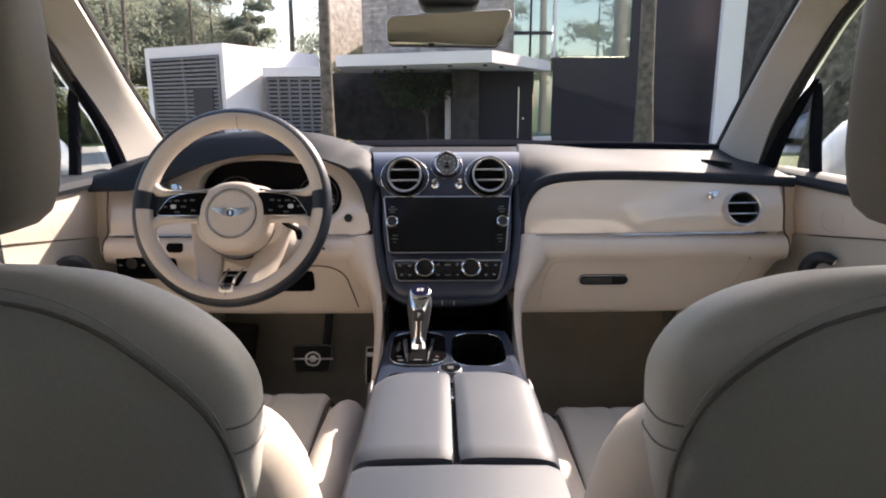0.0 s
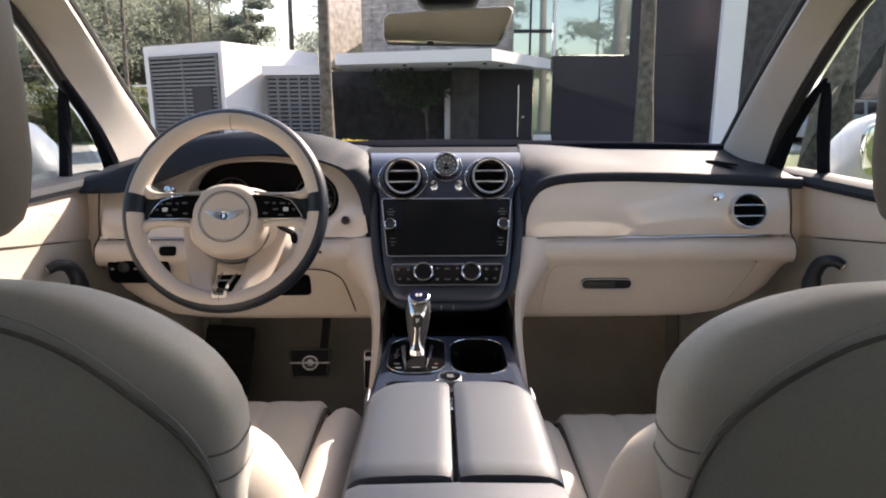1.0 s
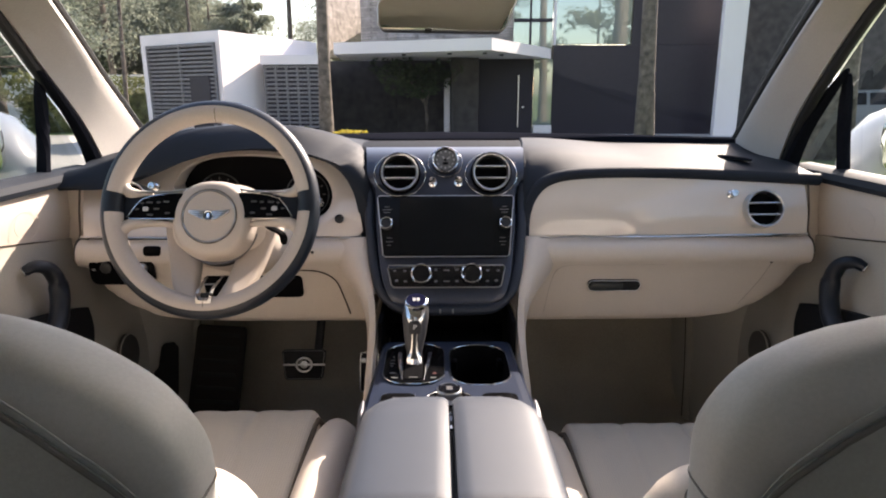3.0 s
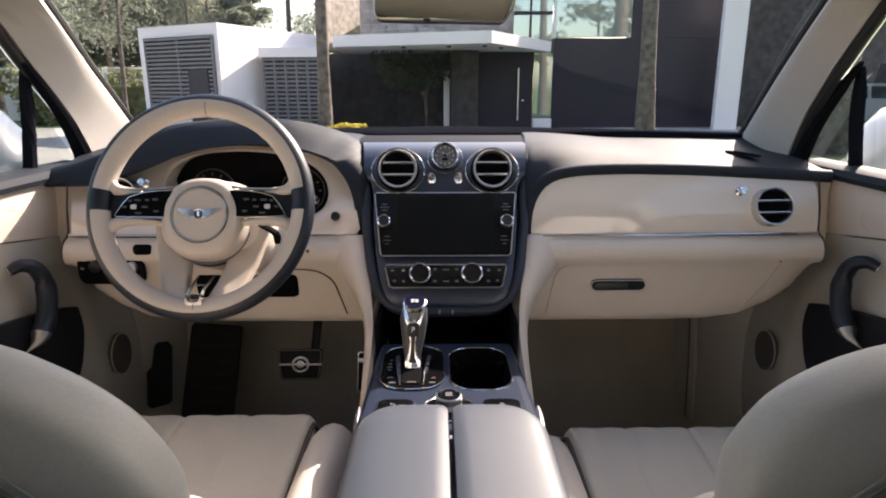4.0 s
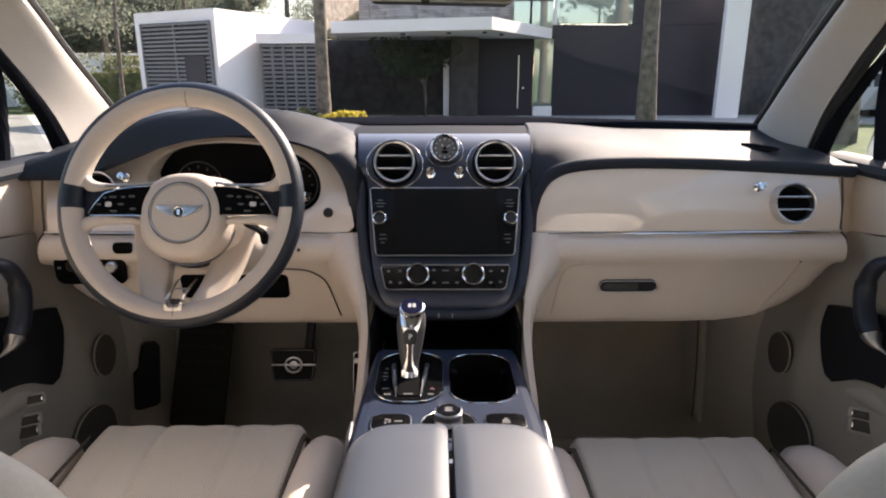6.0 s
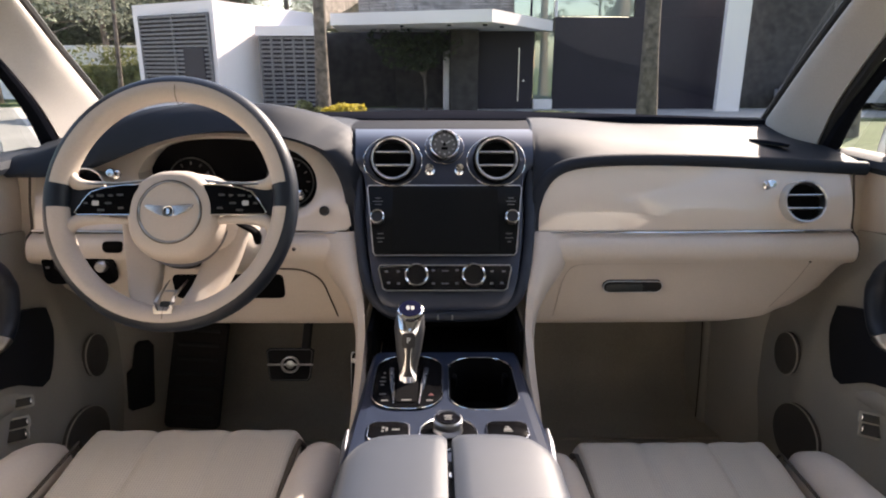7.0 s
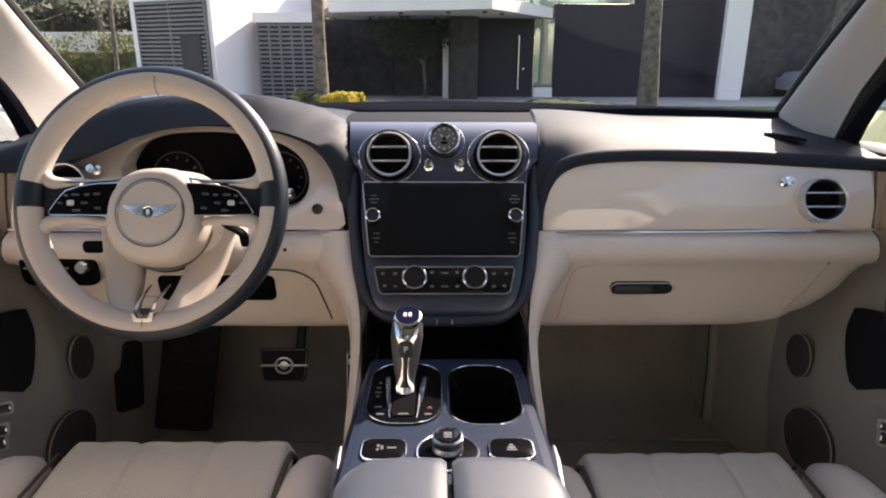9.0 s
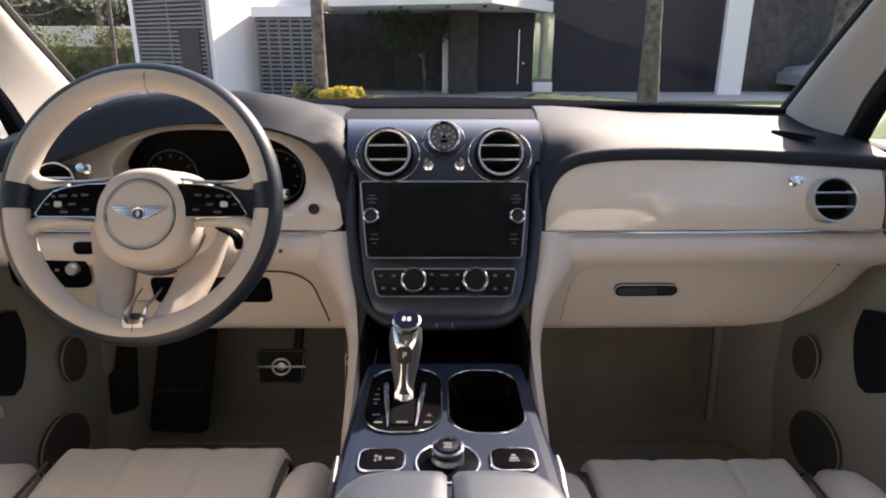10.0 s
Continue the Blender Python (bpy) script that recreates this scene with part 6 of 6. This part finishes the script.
def house():
    h = thing("house", (0, 18, 0), "modern white and dark villa with slatted screens and a canopy", "house")
    # white garage box: a corner toward the car
    c0, cl, cr = (-5.41, 16.0), (-8.08, 17.6), (-3.75, 20.0)
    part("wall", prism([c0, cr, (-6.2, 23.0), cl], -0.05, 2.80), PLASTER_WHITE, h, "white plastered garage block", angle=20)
    louvres(h, (-7.83, 17.38), (-5.58, 16.03), 0.45, 2.52, 20, (0.0, 0.5, 1.0))
    part("door", block((0.75, 0.06, 1.3), (0, 0, 0), 0.005, 1, m=pose(-6.07, 16.28, 1.05, 0, 0, -30.9)), DARK_PANEL, h, "dark door in the slatted screen")
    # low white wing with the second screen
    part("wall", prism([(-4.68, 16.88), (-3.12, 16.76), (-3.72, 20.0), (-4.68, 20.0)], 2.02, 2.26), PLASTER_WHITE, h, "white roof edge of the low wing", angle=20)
    louvres(h, (-4.60, 16.98), (-3.14, 16.89), 0.02, 2.02, 18, (0.0, 0.2, 0.4, 0.6, 0.8, 1.0))
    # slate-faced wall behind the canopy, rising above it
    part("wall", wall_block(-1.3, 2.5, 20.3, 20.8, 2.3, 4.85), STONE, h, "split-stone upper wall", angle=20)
    # walls below the canopy take the slate darkened for shade
    part("wall", wall_block(-1.3, 2.5, 20.3, 20.8, -0.05, 2.3), SHADED_SLATE, h, "slate-faced wall, colour darkened for the canopy's shade", angle=20)
    part("wall", prism([(-4.08, 23.2), (-3.06, 26.7), (-4.0, 27.5), (-4.14, 23.45)], 2.55, 5.74), STONE, h, "split-stone tower wall", angle=20)
    part("wall", prism([(-2.5, 21.2), (-1.2, 20.4), (-1.2, 21.0), (-2.5, 21.8)], 2.3, 4.85), STONE, h, "slate-faced return wall", angle=20)
    part("wall", wall_block(-4.4, -1.2, 20.9, 21.2, -0.05, 2.3), SHADED_SLATE, h, "slate-faced wall, colour darkened for the canopy's shade", angle=20)
    part("wall", wall_block(0.38, 1.18, 18.4, 20.0, -0.05, 2.26), SHADED_SLATE, h, "slate-faced pier", angle=20)
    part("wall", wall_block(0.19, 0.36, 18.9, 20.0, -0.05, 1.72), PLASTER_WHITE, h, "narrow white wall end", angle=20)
    # canopy
    can = [(-2.75, 17.0), (1.30, 15.5), (3.44, 19.5), (2.6, 20.2), (-3.0, 20.2)]
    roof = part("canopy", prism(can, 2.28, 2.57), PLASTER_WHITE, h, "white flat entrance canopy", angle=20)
    for x, y in ((-0.9, 17.0), (0.3, 16.6), (1.2, 16.4), (1.7, 17.2)):
        part("spotlight", lathe([(0.06, 0), (0.06, -0.05), (0.001, -0.05)], pose(x, y, 2.29), 14), BLACK, roof)
    # entrance
    d = part("door", wall_block(1.25, 2.92, 19.5, 19.6, 0.0, 2.28), DARK_PANEL, h, "dark entrance door with a long steel pull", angle=20)
    part("door_pull", tube([(2.46, 19.42, 0.25), (2.46, 19.42, 1.80)], 0.02, 8), SATIN, d)
    part("lock", lathe([(0.03, 0), (0.03, 0.03), (0.001, 0.03)], facing((2.62, 19.5, 0.85), (0, -1, 0)), 14), SATIN, d)
    w = part("window", wall_block(2.94, 3.52, 19.58, 19.62, 0.28, 2.28), HOUSE_GLASS, h, "pale green side light", angle=20)
    part("sill", wall_block(2.94, 3.52, 19.45, 19.62, 0.0, 0.30), PLASTER_WHITE, h)
    # dark clad wall with the tall window above
    part("wall", wall_block(3.52, 8.7, 19.55, 20.2, -0.05, 2.68), DARK_PANEL, h, "dark smooth clad wall", angle=20)
    part("wall", wall_block(5.88, 8.7, 19.55, 20.2, 2.68, 4.85), DARK_PANEL, h, "dark smooth clad wall", angle=20)
    w = part("window", wall_block(3.56, 5.86, 19.62, 19.68, 2.70, 4.8), HOUSE_GLASS, h, "tall mirroring upper window", angle=20)
    part("window_frame", wall_block(3.50, 3.58, 19.55, 19.7, 2.68, 4.8), PLASTER_WHITE, w)
    w = part("window", wall_block(2.3, 3.48, 19.66, 19.70, 2.60, 4.8), HOUSE_GLASS, h, "mirroring upper window", angle=20)
    part("glazing_bar", wall_block(2.78, 2.84, 19.60, 19.72, 2.55, 4.8), DARK_PANEL, w)
    part("glazing_bar", wall_block(2.3, 3.48, 19.60, 19.72, 3.35, 3.45), DARK_PANEL, w)
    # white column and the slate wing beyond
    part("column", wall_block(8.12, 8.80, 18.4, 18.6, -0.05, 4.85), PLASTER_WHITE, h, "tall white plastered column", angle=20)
    part("wall", wall_block(8.7, 17.0, 20.4, 20.9, -0.05, 4.85), SLATE, h, "slate-faced far wall", angle=20)
    part("roof", wall_block(-2.0, 17.0, 20.6, 30.0, 4.85, 5.0), PLASTER_WHITE, h, "flat roof")


def foliage(name, mat, centre, size, n, leaf, seed, parent=None, label=""):
    """Many small tilted leaf clumps in an uneven crown with gaps."""
    rng = np.random.default_rng(seed)
    lobes, reach = rng.uniform((-1, -1, -0.8), (1, 1, 0.9), (14, 3)), rng.uniform(0.28, 0.55, 14)
    pick = rng.integers(0, 14, n)
    d = rng.normal(size=(n, 3))
    d *= (reach[pick] * rng.uniform(0.55, 1.0, n) ** 0.5 / np.linalg.norm(d, axis=1))[:, None]
    p = (lobes[pick] * 0.75 + d) * np.array(size) + np.array(centre)
    u = rng.normal(size=(n, 3))
    u /= np.linalg.norm(u, axis=1)[:, None]
    v = np.cross(u, rng.normal(size=(n, 3)))
    v /= np.linalg.norm(v, axis=1)[:, None]
    s = (leaf * rng.uniform(0.5, 1.4, n))[:, None]
    vs = np.stack([p - u * s, p + (0.5 * v - 0.2 * u) * s, p + (u + 0.1 * v) * s, p + (0.1 * u - 0.45 * v) * s], 1).reshape(-1, 3)
    o = np.array(parent.location if parent else (0, 0, 0))
    me = bpy.data.meshes.new(name)
    k = np.arange(n) * 4
    fs = np.concatenate([np.stack([k, k + 1, k + 2], 1), np.stack([k, k + 2, k + 3], 1)])
    me.from_pydata((vs - o).tolist(), [], fs.tolist())
    me.materials.append(mat)
    ob = new(name, me)
    ob.parent = parent
    return tagged(ob, label)


def pine(x, y, height, r, seed, crown_from=0.5, leaves=2500, far=False, lean=0.0, spread=1.0, leaf=0.0):
    rng = random.Random(seed)
    t = thing("pine_tree", (x, y, 0), "tall pine with a bare ridged trunk and high crown" if not far else "pine tree in the woods behind the house", "tree", "pines")
    pts, rad = [], []
    for i in range(13):
        f = i / 12
        pts.append((x + lean * f + 0.04 * math.sin(3 * f + seed), y + 0.08 * math.cos(4 * f + seed), -0.05 + height * f))
        rad.append(r * (1.15 - 0.15 * min(1, f * 8)) * (1 - 0.75 * f) + (0.25 * r if i == 0 else 0))
    part("trunk", tube(pts, rad, 14), BARK, t)
    for k in range(9):
        f = crown_from + (0.97 - crown_from) * k / 8
        a = rng.uniform(0, 6.28)
        L = spread * (2.4 * (1.1 - f) + 0.7) * rng.uniform(0.7, 1.2)
        p = Vector((x + lean * f, y, height * f))
        q = p + Vector((math.cos(a) * L, math.sin(a) * L, 0.25 * L))
        part("limb", tube([p, p.lerp(q, 0.5) + Vector((0, 0, -0.08 * L)), q], [r * 0.28, r * 0.2, r * 0.06], 6), BARK, t)
        foliage("crown", HAZY_NEEDLES if far else NEEDLES, q, (0.9 * spread, 0.9 * spread, 0.55 * spread), leaves // 9, leaf or (0.066 if far else 0.10), seed * 31 + k, t)
    return t


def outside_plants():
    pine(-2.33, 13.0, 20, 0.125, 3, 0.75, 2200, lean=0.25)
    pine(4.38, 13.0, 20, 0.165, 5, 0.78, 2200, lean=-0.5)
    pine(7.62, 12.0, 21, 0.33, 7, 0.8, 2200)
    slim = pine(-10.3, 21.0, 11, 0.075, 9, 0.72, 900, True, 0.5, 0.8)
    tagged(slim, "slender pale-barked young tree behind the garage", "tree")
    for x, r, n in ((-9.95, 0.075, 14), (-5.92, 0.125, 15)):
        slim = pine(x, 26.0, 15, r, n, 0.78, 900, True, 0.25, 0.8)
        tagged(slim, "bare pine trunk rising behind the garage", "tree")
    rng = random.Random(4)
    for k in range(32):
        x, y = -34 + 44 * rng.random() - 6, 32 + 22 * rng.random()
        if -0.36 < x / y < -0.14:
            continue
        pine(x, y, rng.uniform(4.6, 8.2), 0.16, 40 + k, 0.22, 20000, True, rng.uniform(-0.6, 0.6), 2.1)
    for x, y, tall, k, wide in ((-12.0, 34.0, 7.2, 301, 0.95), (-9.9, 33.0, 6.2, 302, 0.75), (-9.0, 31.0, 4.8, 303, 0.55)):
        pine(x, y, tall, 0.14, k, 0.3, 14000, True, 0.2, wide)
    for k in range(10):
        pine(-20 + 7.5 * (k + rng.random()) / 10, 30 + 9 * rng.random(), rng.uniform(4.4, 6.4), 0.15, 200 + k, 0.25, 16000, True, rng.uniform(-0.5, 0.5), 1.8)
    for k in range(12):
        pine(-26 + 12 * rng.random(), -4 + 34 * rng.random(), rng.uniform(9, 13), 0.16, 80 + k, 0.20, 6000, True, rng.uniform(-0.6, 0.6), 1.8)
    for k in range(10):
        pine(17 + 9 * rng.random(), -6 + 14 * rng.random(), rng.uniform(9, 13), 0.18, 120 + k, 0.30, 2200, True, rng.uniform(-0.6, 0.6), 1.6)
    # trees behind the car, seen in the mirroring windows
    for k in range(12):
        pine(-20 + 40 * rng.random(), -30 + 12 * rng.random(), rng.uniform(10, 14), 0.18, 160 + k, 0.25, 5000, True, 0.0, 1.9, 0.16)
    h = thing("hedge", (-12, 22.3, 0), "clipped yellow-green hedge before a pale wall", "hedge")
    foliage("leaves", HEDGE, (-12, 22.3, 0.75), (2.9, 0.7, 1.15), 9000, 0.07, 11, h)
    part("core", block((4.6, 0.5, 1.3), (-12, 22.3, 0.65), 0.1, 2), HEDGE, h)
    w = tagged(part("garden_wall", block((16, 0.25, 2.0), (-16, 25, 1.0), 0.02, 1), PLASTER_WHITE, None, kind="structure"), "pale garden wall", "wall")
    s = thing("shrub", (-1.8, 12.6, 0), "low yellow-green shrub by the forecourt", "shrub")
    foliage("leaves", YELLOW, (-1.88, 12.6, 0.29), (0.40, 0.36, 0.25), 5000, 0.045, 12, s)
    for x, zz, n in ((-2.50, 0.31, 31), (-1.32, 0.20, 32)):
        s = thing("shrub", (x, 12.7, 0), "low grey-green shrub beside the yellow one", "shrub")
        foliage("leaves", HEDGE, (x, 12.7, zz), (0.26, 0.30, zz * 0.9), 1800, 0.045, n, s)
    s = thing("olive_tree", (-0.35, 18.7, 0), "small bare olive tree under the canopy", "tree")
    part("trunk", tube([(-0.35, 18.7, 0), (-0.33, 18.7, 0.5), (-0.36, 18.7, 0.9)], [0.07, 0.05, 0.04], 8), BARK, s)
    for a, b in ((-0.9, 1.75), (-0.1, 1.85), (-0.55, 1.95)):
        part("limb", tube([(-0.36, 18.7, 0.9), ((a - 0.4) / 2, 18.7, 1.4), (a, 18.7, b)], [0.035, 0.025, 0.01], 6), BARK, s)
    foliage("crown", NEEDLES, (-0.75, 18.7, 1.65), (1.25, 0.6, 0.6), 2600, 0.055, 21, s)
    for k, (x, y, zz) in enumerate(((-9.5, 7, 1.0), (-12.5, 5, 1.3), (-11, 10, 1.2), (-14, 8, 1.5))):
        s = thing("shrub", (x, y, 0), "leafy green bush at the edge of the drive", "shrub", "bushes")
        foliage("leaves", HEDGE, (x, y, zz * 0.8), (1.7, 1.5, zz), 4500, 0.10, 60 + k, s)


def far_car():
    c = thing("parked_car", (12.8, 19.4, 0), "pale grey car parked far off by the woods", "car")
    rows = []
    for x, h, w in ((-2.1, 0.55, 0.75), (-1.9, 0.75, 0.85), (-1.2, 0.82, 0.88), (-0.5, 1.30, 0.75), (0.5, 1.34, 0.75), (1.3, 0.95, 0.85), (2.0, 0.80, 0.82), (2.15, 0.5, 0.75)):
        rows.append([Vector((12.8 + x, 19.4 + a, z)) for a, z in ((-w, 0.25), (-w * 1.05, 0.6), (-w * 0.85, h), (w * 0.85, h), (w * 1.05, 0.6), (w, 0.25))])
    part("body", skin(rows, True, True), FAR_PAINT, c)
    for x in (-0.42, 0.42):
        for k in (-1, 1):
            part("window", block((0.74, 0.04, 0.36), (0, 0, 0), 0.01, 1, m=pose(12.8 + x, 19.4 + k * 0.685, 1.08, k * 12, 0, 0)), GLOSSY, c, "dark side window")
    for x in (-1.3, 1.35):
        for y in (18.6, 20.2):
            part("wheel", lathe([(0.31, -0.1), (0.32, 0), (0.31, 0.1), (0.2, 0.11), (0.001, 0.1)], facing((12.8 + x, y, 0.32), (0, -1, 0)), 20), RUBBER, c)


terrain()
house()
outside_plants()
far_car()
